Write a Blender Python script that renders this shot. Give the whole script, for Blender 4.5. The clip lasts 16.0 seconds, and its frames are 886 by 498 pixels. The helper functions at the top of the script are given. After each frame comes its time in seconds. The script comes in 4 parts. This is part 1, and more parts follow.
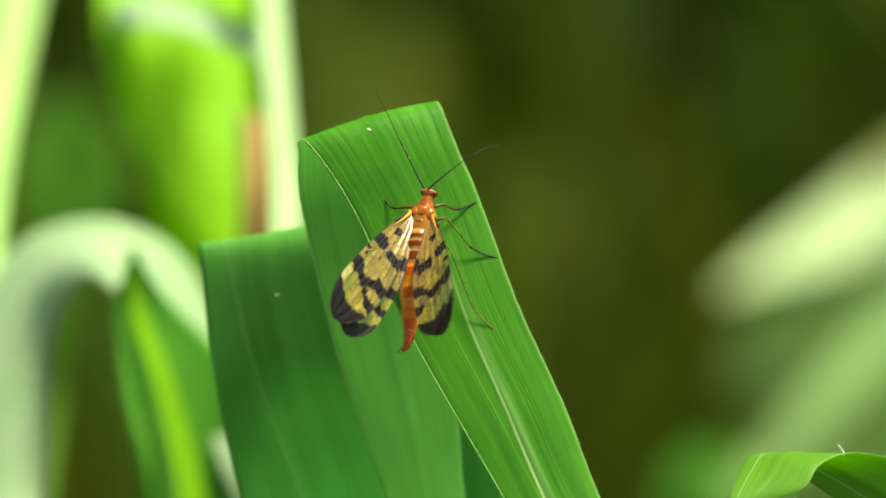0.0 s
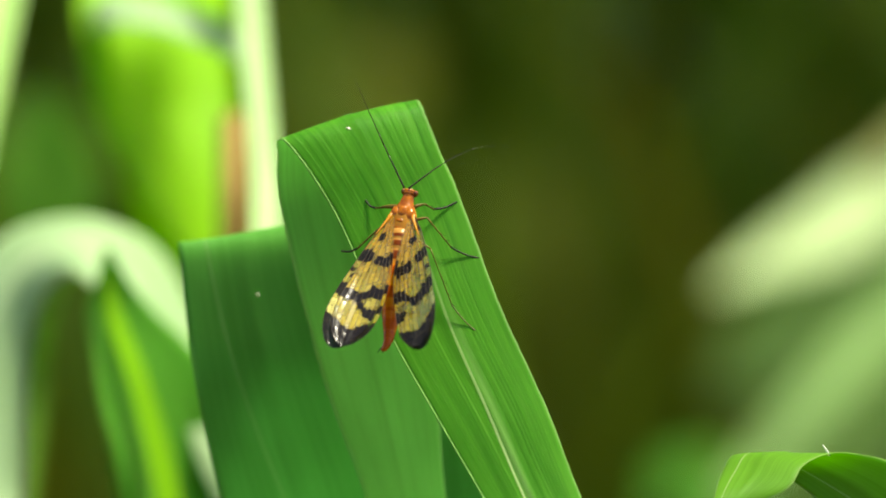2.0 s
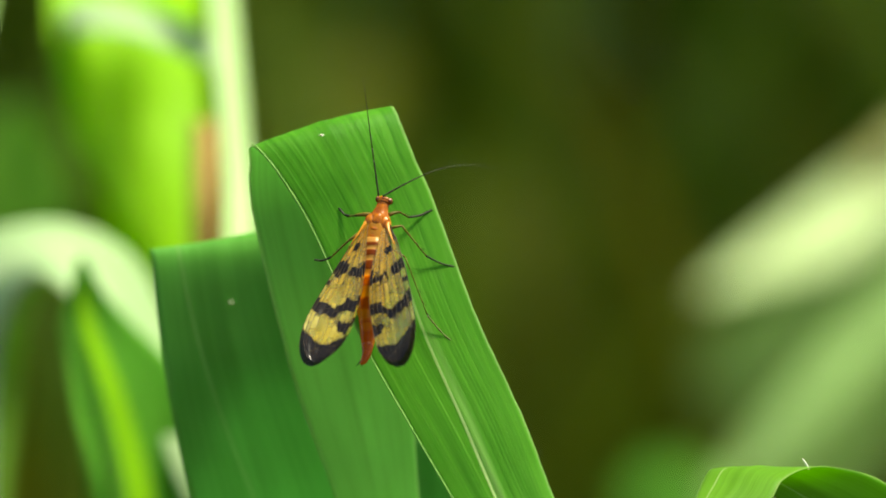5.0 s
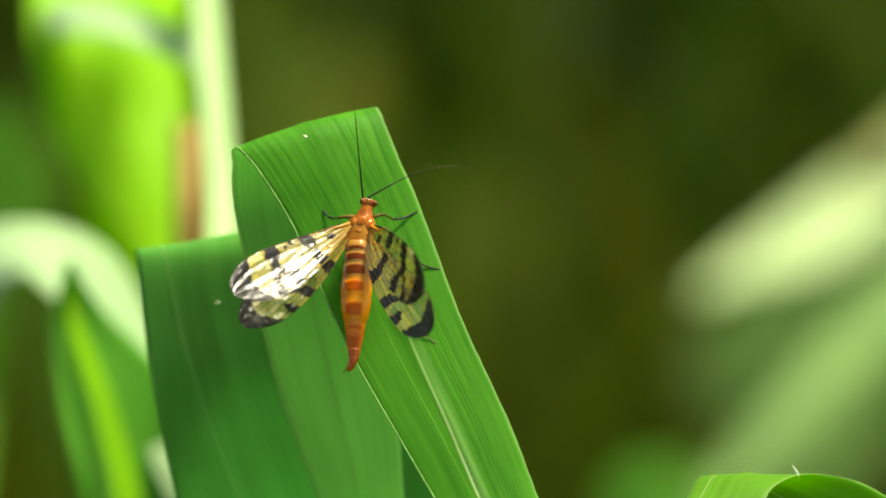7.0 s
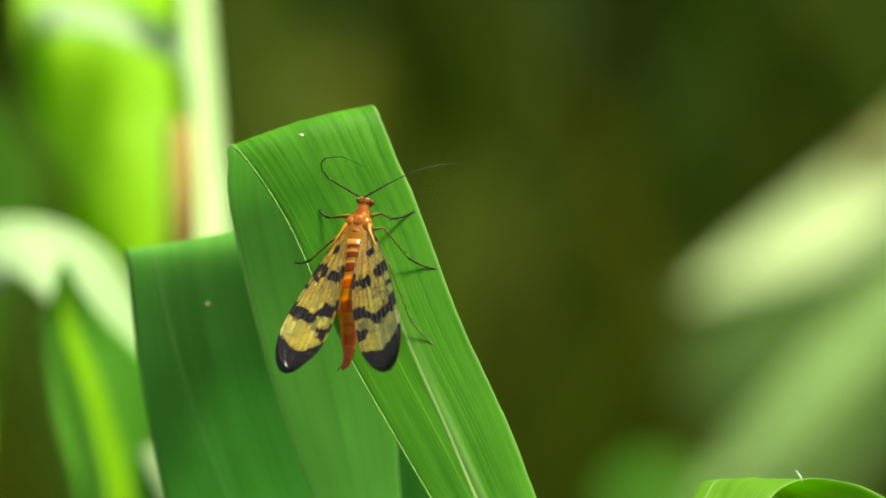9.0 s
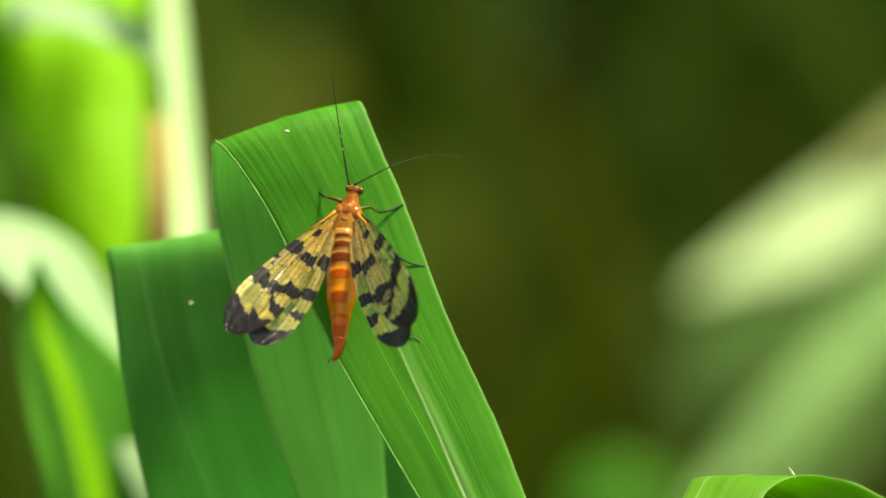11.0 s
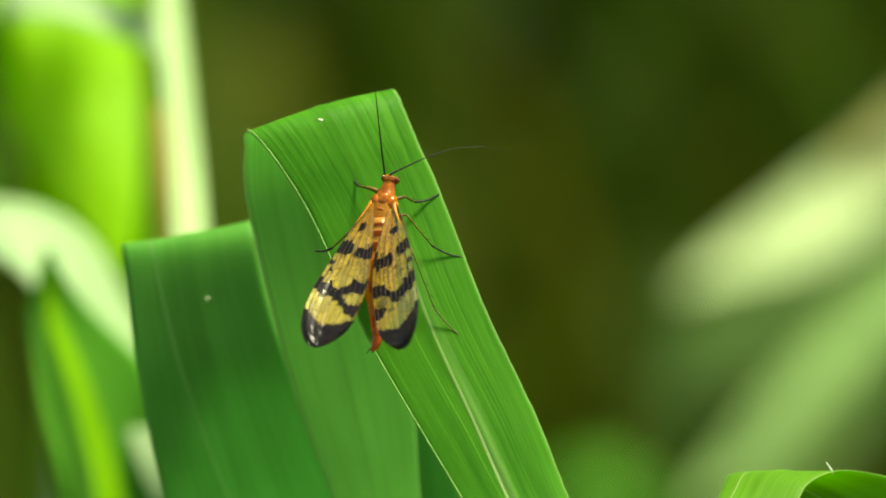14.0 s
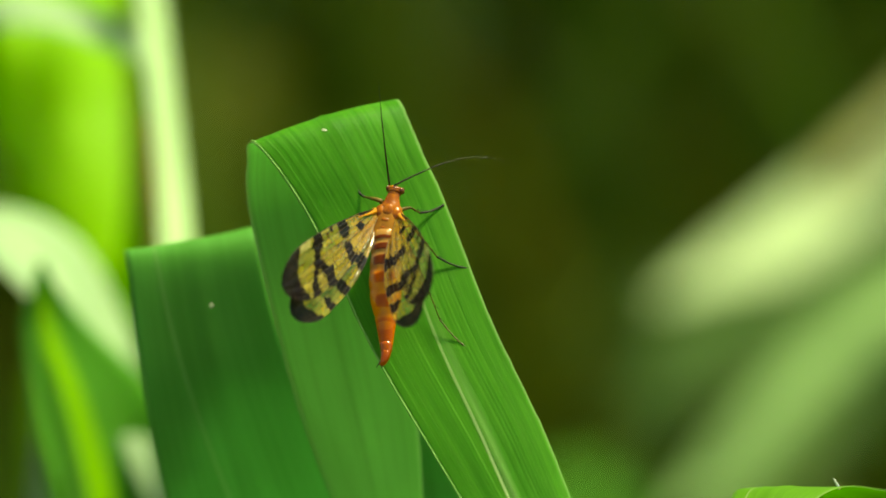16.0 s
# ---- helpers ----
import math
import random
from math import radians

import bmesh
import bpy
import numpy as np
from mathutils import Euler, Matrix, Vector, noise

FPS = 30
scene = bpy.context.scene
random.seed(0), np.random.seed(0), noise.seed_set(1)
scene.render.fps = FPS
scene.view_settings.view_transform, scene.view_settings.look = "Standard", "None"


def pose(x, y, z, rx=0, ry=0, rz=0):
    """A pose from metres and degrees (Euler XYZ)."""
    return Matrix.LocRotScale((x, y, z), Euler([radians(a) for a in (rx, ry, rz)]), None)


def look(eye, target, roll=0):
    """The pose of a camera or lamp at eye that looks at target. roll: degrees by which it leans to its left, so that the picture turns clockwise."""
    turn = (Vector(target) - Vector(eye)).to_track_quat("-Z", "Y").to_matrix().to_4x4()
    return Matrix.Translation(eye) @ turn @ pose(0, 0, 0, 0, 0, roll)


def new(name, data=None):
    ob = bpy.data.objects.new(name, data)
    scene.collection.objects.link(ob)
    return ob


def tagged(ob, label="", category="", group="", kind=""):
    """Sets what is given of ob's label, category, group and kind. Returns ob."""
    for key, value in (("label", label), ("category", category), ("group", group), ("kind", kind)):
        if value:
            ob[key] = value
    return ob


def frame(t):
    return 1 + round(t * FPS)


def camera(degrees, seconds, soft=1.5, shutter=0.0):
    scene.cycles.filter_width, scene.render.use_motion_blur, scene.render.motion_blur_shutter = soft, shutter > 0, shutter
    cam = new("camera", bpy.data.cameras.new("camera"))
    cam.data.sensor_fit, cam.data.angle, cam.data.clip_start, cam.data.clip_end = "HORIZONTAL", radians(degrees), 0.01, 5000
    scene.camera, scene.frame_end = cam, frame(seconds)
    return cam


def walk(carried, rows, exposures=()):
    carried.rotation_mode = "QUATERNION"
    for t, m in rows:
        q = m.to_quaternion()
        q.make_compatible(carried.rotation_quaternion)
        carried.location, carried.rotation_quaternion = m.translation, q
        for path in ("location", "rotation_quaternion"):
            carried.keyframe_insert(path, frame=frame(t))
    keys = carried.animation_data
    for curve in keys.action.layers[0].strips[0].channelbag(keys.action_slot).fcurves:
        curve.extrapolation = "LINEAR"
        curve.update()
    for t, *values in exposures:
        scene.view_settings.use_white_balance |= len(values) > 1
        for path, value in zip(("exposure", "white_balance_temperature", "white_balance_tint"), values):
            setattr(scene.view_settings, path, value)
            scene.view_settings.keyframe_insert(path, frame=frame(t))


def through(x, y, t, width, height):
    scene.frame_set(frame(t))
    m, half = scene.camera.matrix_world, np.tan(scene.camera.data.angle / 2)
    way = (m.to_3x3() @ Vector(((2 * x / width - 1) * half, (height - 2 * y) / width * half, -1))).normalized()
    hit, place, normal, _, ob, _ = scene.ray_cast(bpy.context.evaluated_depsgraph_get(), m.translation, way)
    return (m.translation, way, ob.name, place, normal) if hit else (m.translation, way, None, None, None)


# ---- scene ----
TILT = 12.0
CAMERA_ROWS = [
    (0, pose(0.00000, -0.48907, 0.70396, 78.0000, 0, -0.0000)),
    (0.5, pose(0.00000, -0.48799, 0.70372, 77.9958, 0, 0.0151)),
    (1, pose(0.00000, -0.48685, 0.70348, 78.0105, 0, -0.0719)),
    (1.5, pose(0.00000, -0.48566, 0.70323, 78.0014, 0, -0.1102)),
    (2, pose(0.00000, -0.48444, 0.70297, 78.0019, 0, -0.2166)),
    (2.5, pose(0.00000, -0.48318, 0.70270, 78.0498, 0, -0.2454)),
    (3, pose(0.00000, -0.48189, 0.70243, 78.0553, 0, -0.2741)),
    (3.5, pose(0.00000, -0.48057, 0.70215, 78.0462, 0, -0.3320)),
    (4, pose(0.00000, -0.47924, 0.70186, 78.0513, 0, -0.3801)),
    (6.5, pose(0.00000, -0.47239, 0.70041, 78.1582, 0, -0.6593)),
    (7, pose(0.00000, -0.47102, 0.70012, 78.1257, 0, -0.6735)),
    (7.5, pose(0.00000, -0.46965, 0.69983, 78.0884, 0, -0.6055)),
    (8, pose(0.00000, -0.46830, 0.69954, 78.0750, 0, -0.6484)),
    (8.5, pose(-0.00024, -0.46697, 0.69926, 78.0992, 0, -0.6635)),
    (9, pose(-0.00048, -0.46565, 0.69898, 78.1231, 0, -0.7654)),
    (11.5, pose(-0.00452, -0.45951, 0.69767, 78.0696, 0, -1.3150)),
    (12, pose(-0.00565, -0.45839, 0.69743, 78.0374, 0, -1.3070)),
    (12.5, pose(-0.00678, -0.45732, 0.69721, 78.0099, 0, -1.4056)),
    (13, pose(-0.00835, -0.45629, 0.69699, 77.9830, 0, -1.5076)),
    (13.5, pose(-0.00992, -0.45532, 0.69678, 77.9791, 0, -1.7653)),
    (14, pose(-0.01150, -0.45439, 0.69658, 77.9948, 0, -1.9025)),
    (14.5, pose(-0.01307, -0.45353, 0.69640, 78.0153, 0, -2.0112)),
    (15, pose(-0.01382, -0.45272, 0.69623, 78.0401, 0, -2.0799)),
    (15.5, pose(-0.01458, -0.45198, 0.69607, 78.0553, 0, -2.1923)),
    (16, pose(-0.01533, -0.45130, 0.69593, 78.1181, 0, -2.3436)),
]
DARK_SWAY = [(0, -0.00, 0.00), (0.5, -0.31, -0.03), (1, 0.04, 0.07), (1.5, 0.04, -0.05), (2, 0.17, 0.10), (2.5, 0.27, 0.28), (3, 0.01, 0.29), (3.5, 0.28, 0.18), (4, 0.29, 0.15), (6.5, 0.55, 0.60), (7, 0.68, 0.57), (7.5, -0.14, 0.24), (8, 0.04, 0.22), (8.5, -0.15, 0.39), (9, 0.21, 0.53), (11.5, 0.12, 0.34), (12, -0.48, 0.10), (12.5, -0.66, -0.01), (13, -1.19, -0.07), (13.5, -0.87, -0.12), (14, -1.16, 0.02), (14.5, -1.32, 0.11), (15, -1.25, 0.13), (15.5, -1.34, 0.46), (16, -0.99, 0.52)]
CURL_SWAY = [(0, 0.00, -0.00), (0.5, -0.12, -0.07), (1, 0.29, -0.24), (1.5, -0.08, 0.13), (2, -0.01, 0.17), (2.5, 0.14, -0.22), (3, 0.17, -0.45), (3.5, -0.13, -0.04), (4, -0.23, 0.09), (6.5, -0.03, -0.32), (7, -0.09, -0.30), (7.5, -0.14, -0.39), (8, -0.17, -0.14), (8.5, -0.19, -0.35), (9, 0.05, -0.54), (11.5, 0.18, -0.34), (12, -0.07, -0.64), (12.5, -0.28, -0.49), (13, -0.53, -0.61), (13.5, -0.25, -0.41), (14, -0.19, -0.62), (14.5, -0.24, -0.86), (15, -0.31, -0.83), (15.5, -0.41, -0.82), (16, -0.25, -1.00)]
SLANT_SWAY = [(0, 0, 0), (1.5, 2.3, 0), (3.5, 3.9, 0), (6.5, 7.3, 0), (9, 7.7, 0), (11.5, 15.6, -2.5), (12.5, 13.5, -2.5), (14, 17, -4), (14.5, 15.5, -4), (16, 16, -4)]
SPEAR_SWAY = [(0, 1.2, 0), (3, 0.8, 0), (8, 2.2, 0), (12.5, 1.2, 0), (16, 0.8, 0)]
ARCH_SWAY = [(0, 1, 1.6), (8, 1.4, 3), (12.5, 0.5, 3.5), (16, 0, 4.5)]
GLOW_SWAY = [(0, 0, 0), (7, 0.2, 0), (9, -0.4, 0), (12.5, -1.4, 0), (14.5, -2.8, 0), (16, -3.4, 0)]
cam = camera(9.69, 16.0, soft=1.85)
cam.data.dof.use_dof = True
cam.data.dof.aperture_fstop = 16.5
walk(cam, CAMERA_ROWS, exposures=[(0, 1.48, 7150, -2), (6, 1.47, 7500, -4), (13, 1.48, 7800, -8), (15, 1.36, 8300, -14), (16, 1.28, 8500, -16)])

# ---- light ----
SUN_TO = Vector((0.30, 0.119, 0.946)).normalized()
world = bpy.data.worlds.new("sky")
scene.world = world
world.use_nodes = True
wn = world.node_tree.nodes
sky = wn.new("ShaderNodeTexSky")
sky.sky_type = 'NISHITA'
sky.sun_disc = False
sky.sun_elevation = math.asin(SUN_TO.z)
sky.sun_rotation = math.atan2(SUN_TO.x, SUN_TO.y)
world.node_tree.links.new(sky.outputs[0], wn["Background"].inputs[0])
wn["Background"].inputs[1].default_value = 0.10
sun_data = bpy.data.lights.new("sun", 'SUN')
sun_data.energy = 4.6
sun_data.angle = radians(12)
sun_data.color = (1.0, 0.95, 0.86)
sun = new("sun", sun_data)
sun.matrix_world = look(Vector((0, 0, 5)) + SUN_TO, (0, 0, 5))

# ---- axes of the place, in millimetres about the perch ----
FWD = Vector((0, math.cos(radians(TILT)), -math.sin(radians(TILT))))
RIGHT = Vector((1, 0, 0))
UP = RIGHT.cross(FWD)
PERCH = Vector((0, 0, 0.6))


def V(r, u, a):
    """A place r mm to the right of the perch, u mm above and a mm beyond it, square to the line of sight."""
    return PERCH + (RIGHT * r + UP * u + FWD * a) * 0.001


def C(r, u, a, hr, hu, ha):
    """A station of a leaf: its middle and half its width, in mm."""
    return V(r, u, a), (RIGHT * hr + UP * hu + FWD * ha) * 0.001


# ---- materials ----
def material(name):
    m = bpy.data.materials.new(name)
    m.use_nodes = True
    nt = m.node_tree
    return m, nt.nodes, nt.links, nt.nodes["Principled BSDF"], nt.nodes["Material Output"]


def ramp(nodes, stops):
    r = nodes.new("ShaderNodeValToRGB")
    el = r.color_ramp.elements
    while len(el) < len(stops):
        el.new(0.5)
    for e, (p, c) in zip(el, stops):
        e.position, e.color = p, (*c, 1)
    return r


def mth(nodes, links, op, a, b=None, clamp=False):
    n = nodes.new("ShaderNodeMath")
    n.operation = op
    n.use_clamp = clamp
    for i, v in enumerate((a, b)):
        if v is None:
            continue
        if isinstance(v, (int, float)):
            n.inputs[i].default_value = v
        else:
            links.new(v, n.inputs[i])
    return n.outputs[0]


def leaf_material(name, dark, light, glow, through=0.52, rough=0.48, vein=1.0, across=34.0, margin=0.3, broad_across=2.5, strands=0.0):
    """A grass leaf: fine lengthwise veins, pale margin and midrib, light passing through."""
    m, nodes, links, bsdf, out = material(name)
    uv = nodes.new("ShaderNodeUVMap")
    sep = nodes.new("ShaderNodeSeparateXYZ")
    links.new(uv.outputs[0], sep.inputs[0])
    u, v = sep.outputs[0], sep.outputs[1]
    comb = nodes.new("ShaderNodeCombineXYZ")
    links.new(mth(nodes, links, 'MULTIPLY', u, across), comb.inputs[0])
    links.new(mth(nodes, links, 'MULTIPLY', v, 0.25), comb.inputs[1])
    fine = nodes.new("ShaderNodeTexNoise")
    fine.inputs["Scale"].default_value = 1.0
    fine.inputs["Detail"].default_value = 4.0
    fine.inputs["Roughness"].default_value = 0.65
    links.new(comb.outputs[0], fine.inputs["Vector"])
    comb2 = nodes.new("ShaderNodeCombineXYZ")
    links.new(mth(nodes, links, 'MULTIPLY', u, broad_across), comb2.inputs[0])
    links.new(mth(nodes, links, 'MULTIPLY', v, 0.9), comb2.inputs[1])
    broad = nodes.new("ShaderNodeTexNoise")
    broad.inputs["Scale"].default_value = 1.3
    broad.inputs["Detail"].default_value = 3.0
    links.new(comb2.outputs[0], broad.inputs["Vector"])
    tone = mth(nodes, links, 'ADD', mth(nodes, links, 'MULTIPLY', fine.outputs[0], 0.6), mth(nodes, links, 'MULTIPLY', broad.outputs[0], 0.45))
    col = ramp(nodes, [(0.40, dark), (0.62, light)])
    links.new(tone, col.inputs[0])
    # secondary veins, a few raised pale lines
    wave = mth(nodes, links, 'SINE', mth(nodes, links, 'MULTIPLY', u, 88.0))
    line = mth(nodes, links, 'MULTIPLY', mth(nodes, links, 'POWER', mth(nodes, links, 'MAXIMUM', wave, 0.0), 14.0), 0.28 * vein)
    gate = mth(nodes, links, 'MULTIPLY', line, fine.outputs[0])
    # uneven pale strands, and one half's sheen painted as fine pale streaks
    flow = nodes.new("ShaderNodeCombineXYZ")
    links.new(mth(nodes, links, 'MULTIPLY', u, 21.0), flow.inputs[0])
    links.new(mth(nodes, links, 'MULTIPLY', v, 0.05), flow.inputs[1])
    bands = nodes.new("ShaderNodeTexNoise")
    bands.inputs["Scale"].default_value = 1.0
    bands.inputs["Detail"].default_value = 0.0
    links.new(flow.outputs[0], bands.inputs["Vector"])
    strand = mth(nodes, links, 'MULTIPLY', mth(nodes, links, 'SUBTRACT', 0.026, mth(nodes, links, 'ABSOLUTE', mth(nodes, links, 'SUBTRACT', bands.outputs[0], 0.5))), 36.0, True)
    strand = mth(nodes, links, 'MULTIPLY', strand, mth(nodes, links, 'MULTIPLY', mth(nodes, links, 'SUBTRACT', broad.outputs[0], 0.22), 1.1 * strands, True))
    dash = nodes.new("ShaderNodeCombineXYZ")
    links.new(mth(nodes, links, 'MULTIPLY', u, 75.0), dash.inputs[0])
    links.new(mth(nodes, links, 'MULTIPLY', v, 2.2), dash.inputs[1])
    grain = nodes.new("ShaderNodeTexNoise")
    grain.inputs["Scale"].default_value = 1.0
    grain.inputs["Detail"].default_value = 2.0
    links.new(dash.outputs[0], grain.inputs["Vector"])
    right = mth(nodes, links, 'MULTIPLY', mth(nodes, links, 'SUBTRACT', u, 0.45), 2.2, True)
    sheen_streak = mth(nodes, links, 'MULTIPLY', mth(nodes, links, 'MULTIPLY', mth(nodes, links, 'SUBTRACT', grain.outputs[0], 0.54), 5.0, True), mth(nodes, links, 'MULTIPLY', right, 0.42 * strands))
    gate = mth(nodes, links, 'ADD', gate, mth(nodes, links, 'MAXIMUM', strand, sheen_streak), True)
    # margin and midrib
    off = mth(nodes, links, 'ABSOLUTE', mth(nodes, links, 'SUBTRACT', u, 0.5))
    edge = mth(nodes, links, 'MULTIPLY', mth(nodes, links, 'GREATER_THAN', off, 0.483), margin)
    near = mth(nodes, links, 'MULTIPLY', mth(nodes, links, 'SUBTRACT', 0.016, mth(nodes, links, 'ABSOLUTE', mth(nodes, links, 'SUBTRACT', u, mth(nodes, links, 'ADD', 0.144, mth(nodes, links, 'MULTIPLY', v, 0.095))))), 110.0, True)
    fade = mth(nodes, links, 'MULTIPLY', mth(nodes, links, 'SUBTRACT', 4.5, v), 0.7, True)
    rib_line = mth(nodes, links, 'MULTIPLY', mth(nodes, links, 'MULTIPLY', near, fade), 0.8 * vein)
    # pale band next to the midrib: sheen put into the leaf's colour
    sheen_band = mth(nodes, links, 'SUBTRACT', 1.0, mth(nodes, links, 'MULTIPLY', mth(nodes, links, 'ABSOLUTE', mth(nodes, links, 'SUBTRACT', u, mth(nodes, links, 'ADD', 0.20, mth(nodes, links, 'MULTIPLY', v, 0.095)))), 15.0), True)
    rib_line = mth(nodes, links, 'ADD', rib_line, mth(nodes, links, 'MULTIPLY', mth(nodes, links, 'MULTIPLY', sheen_band, fade), 0.20 * strands))
    strong = mth(nodes, links, 'ADD', rib_line, edge, True)
    mix0 = nodes.new("ShaderNodeMix")
    mix0.data_type = 'RGBA'
    links.new(mth(nodes, links, 'MULTIPLY', gate, 0.8, True), mix0.inputs[0])
    links.new(col.outputs[0], mix0.inputs[6])
    mix0.inputs[7].default_value = (light[0] * 2.0 + 0.05, light[1] * 1.6 + 0.07, light[2] * 2 + 0.035, 1)
    mix = nodes.new("ShaderNodeMix")
    mix.data_type = 'RGBA'
    links.new(strong, mix.inputs[0])
    links.new(mix0.outputs[2], mix.inputs[6])
    mix.inputs[7].default_value = (min(1, light[0] + 0.5), min(1, light[1] + 0.42), min(1, light[2] + 0.3), 1)
    links.new(mix.outputs[2], bsdf.inputs["Base Color"])
    bsdf.inputs["Roughness"].default_value = rough
    bsdf.inputs["Specular IOR Level"].default_value = 0.09
    bump = nodes.new("ShaderNodeBump")
    bump.inputs["Strength"].default_value = 0.25
    bump.inputs["Distance"].default_value = 0.0002
    links.new(mth(nodes, links, 'ADD', fine.outputs[0], mth(nodes, links, 'ADD', line, strand)), bump.inputs["Height"])
    links.new(bump.outputs[0], bsdf.inputs["Normal"])
    tr = nodes.new("ShaderNodeBsdfTranslucent")
    tint = nodes.new("ShaderNodeMix")
    tint.data_type = 'RGBA'
    tint.blend_type = 'MULTIPLY'
    tint.inputs[0].default_value = 0.6
    tint.inputs[6].default_value = (*glow, 1)
    bright = ramp(nodes, [(0.3, (0.55, 0.6, 0.5)), (0.7, (1, 1, 1))])
    links.new(tone, bright.inputs[0])
    links.new(bright.outputs[0], tint.inputs[7])
    rim = nodes.new("ShaderNodeMix")
    rim.data_type = 'RGBA'
    links.new(strong, rim.inputs[0])
    links.new(tint.outputs[2], rim.inputs[6])
    rim.inputs[7].default_value = (0.75, 0.85, 0.5, 1)
    links.new(rim.outputs[2], tr.inputs[0])
    both = nodes.new("ShaderNodeMixShader")
    both.inputs[0].default_value = through
    links.new(bsdf.outputs[0], both.inputs[1])
    links.new(tr.outputs[0], both.inputs[2])
    links.new(both.outputs[0], out.inputs[0])
    return m


def mottled(name, a, b, scale, rough=0.8, bump=0.3, dist=0.001, spec=0.3):
    m, nodes, links, bsdf, out = material(name)
    co = nodes.new("ShaderNodeTexCoord")
    n = nodes.new("ShaderNodeTexNoise")
    n.inputs["Scale"].default_value = scale
    n.inputs["Detail"].default_value = 6
    links.new(co.outputs["Object"], n.inputs["Vector"])
    r = ramp(nodes, [(0.35, a), (0.66, b)])
    links.new(n.outputs[0], r.inputs[0])
    links.new(r.outputs[0], bsdf.inputs["Base Color"])
    bsdf.inputs["Roughness"].default_value = rough
    bsdf.inputs["Specular IOR Level"].default_value = spec
    if bump:
        bp = nodes.new("ShaderNodeBump")
        bp.inputs["Strength"].default_value = bump
        bp.inputs["Distance"].default_value = dist
        links.new(n.outputs[0], bp.inputs["Height"])
        links.new(bp.outputs[0], bsdf.inputs["Normal"])
    return m


def island_green(name, stops, rough=0.55, through=0.3):
    """Loose foliage whose pieces differ in tone."""
    m, nodes, links, bsdf, out = material(name)
    geo = nodes.new("ShaderNodeNewGeometry")
    r = ramp(nodes, stops)
    links.new(geo.outputs["Random Per Island"], r.inputs[0])
    links.new(r.outputs[0], bsdf.inputs["Base Color"])
    bsdf.inputs["Roughness"].default_value = rough
    bsdf.inputs["Specular IOR Level"].default_value = 0.08
    tr = nodes.new("ShaderNodeBsdfTranslucent")
    links.new(r.outputs[0], tr.inputs[0])
    both = nodes.new("ShaderNodeMixShader")
    both.inputs[0].default_value = through
    links.new(bsdf.outputs[0], both.inputs[1])
    links.new(tr.outputs[0], both.inputs[2])
    links.new(both.outputs[0], out.inputs[0])
    return m


PERCH_GREEN = leaf_material("leaf_green", (0.036, 0.140, 0.008), (0.085, 0.258, 0.018), (0.27, 0.60, 0.19), across=62, margin=0.2, broad_across=7.0, strands=1.0)
UNDER_GREEN = leaf_material("leaf_underside", (0.19, 0.44, 0.070), (0.25, 0.56, 0.100), (0.52, 0.90, 0.40), vein=0.2, margin=0.3)
DEEP_GREEN = leaf_material("leaf_deep_green", (0.086, 0.258, 0.034), (0.118, 0.336, 0.052), (0.27, 0.63, 0.23), 0.52, vein=0.16, across=30, margin=0.06)
FRESH_GREEN = leaf_material("leaf_fresh_green", (0.14, 0.32, 0.030), (0.19, 0.41, 0.045), (0.34, 0.67, 0.09), 0.45, 0.55, 0.2, margin=0.15)
SPEAR_GREEN = leaf_material("leaf_mid_green", (0.07, 0.22, 0.02), (0.11, 0.31, 0.03), (0.24, 0.58, 0.10), 0.46, vein=0.3, margin=0.1)
# glare, toned between lit and shaded, put into the leaf's colour
ARCH_GLARE = leaf_material("leaf_grey_glare", (0.25, 0.37, 0.17), (0.36, 0.48, 0.26), (0.46, 0.62, 0.36), 0.42, 0.45)
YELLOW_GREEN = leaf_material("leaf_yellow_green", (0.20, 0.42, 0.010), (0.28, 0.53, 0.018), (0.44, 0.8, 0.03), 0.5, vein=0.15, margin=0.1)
# sun glare on the upright leaf, put into a paler leaf colour
PALE_GLARE = leaf_material("leaf_pale_glare", (0.35, 0.56, 0.16), (0.49, 0.70, 0.25), (0.64, 0.88, 0.44), 0.46, 0.42)
# sun reflected off the drooping leaf, put into a silvery colour
SILVER_GLARE = leaf_material("leaf_silver_glare", (0.40, 0.51, 0.22), (0.51, 0.61, 0.32), (0.64, 0.78, 0.40), 0.38, 0.35)
DRY_OLIVE = leaf_material("leaf_dry_olive", (0.18, 0.195, 0.012), (0.25, 0.255, 0.018), (0.34, 0.36, 0.03), 0.35)
TAN_LEAF = leaf_material("leaf_tan", (0.31, 0.31, 0.11), (0.40, 0.39, 0.15), (0.45, 0.47, 0.18), 0.4)
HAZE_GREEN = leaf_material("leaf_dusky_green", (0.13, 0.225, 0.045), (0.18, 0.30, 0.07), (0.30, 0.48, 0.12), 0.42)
# overexposed glare of the stripe leaf, put into a whitish colour
WHITE_GLARE = leaf_material("leaf_white_glare", (0.41, 0.57, 0.25), (0.53, 0.69, 0.35), (0.66, 0.86, 0.50), 0.46, 0.42)
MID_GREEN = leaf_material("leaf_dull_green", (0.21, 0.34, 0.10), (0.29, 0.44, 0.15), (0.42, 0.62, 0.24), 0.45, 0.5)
CURL_GREEN = leaf_material("leaf_young_green", (0.085, 0.205, 0.014), (0.125, 0.28, 0.024), (0.30, 0.62, 0.06), 0.5, 0.5, 0.35, margin=0.2)
STEM_GREEN = mottled("stem_green", (0.10, 0.20, 0.03), (0.20, 0.30, 0.06), 60, 0.5, 0.2)
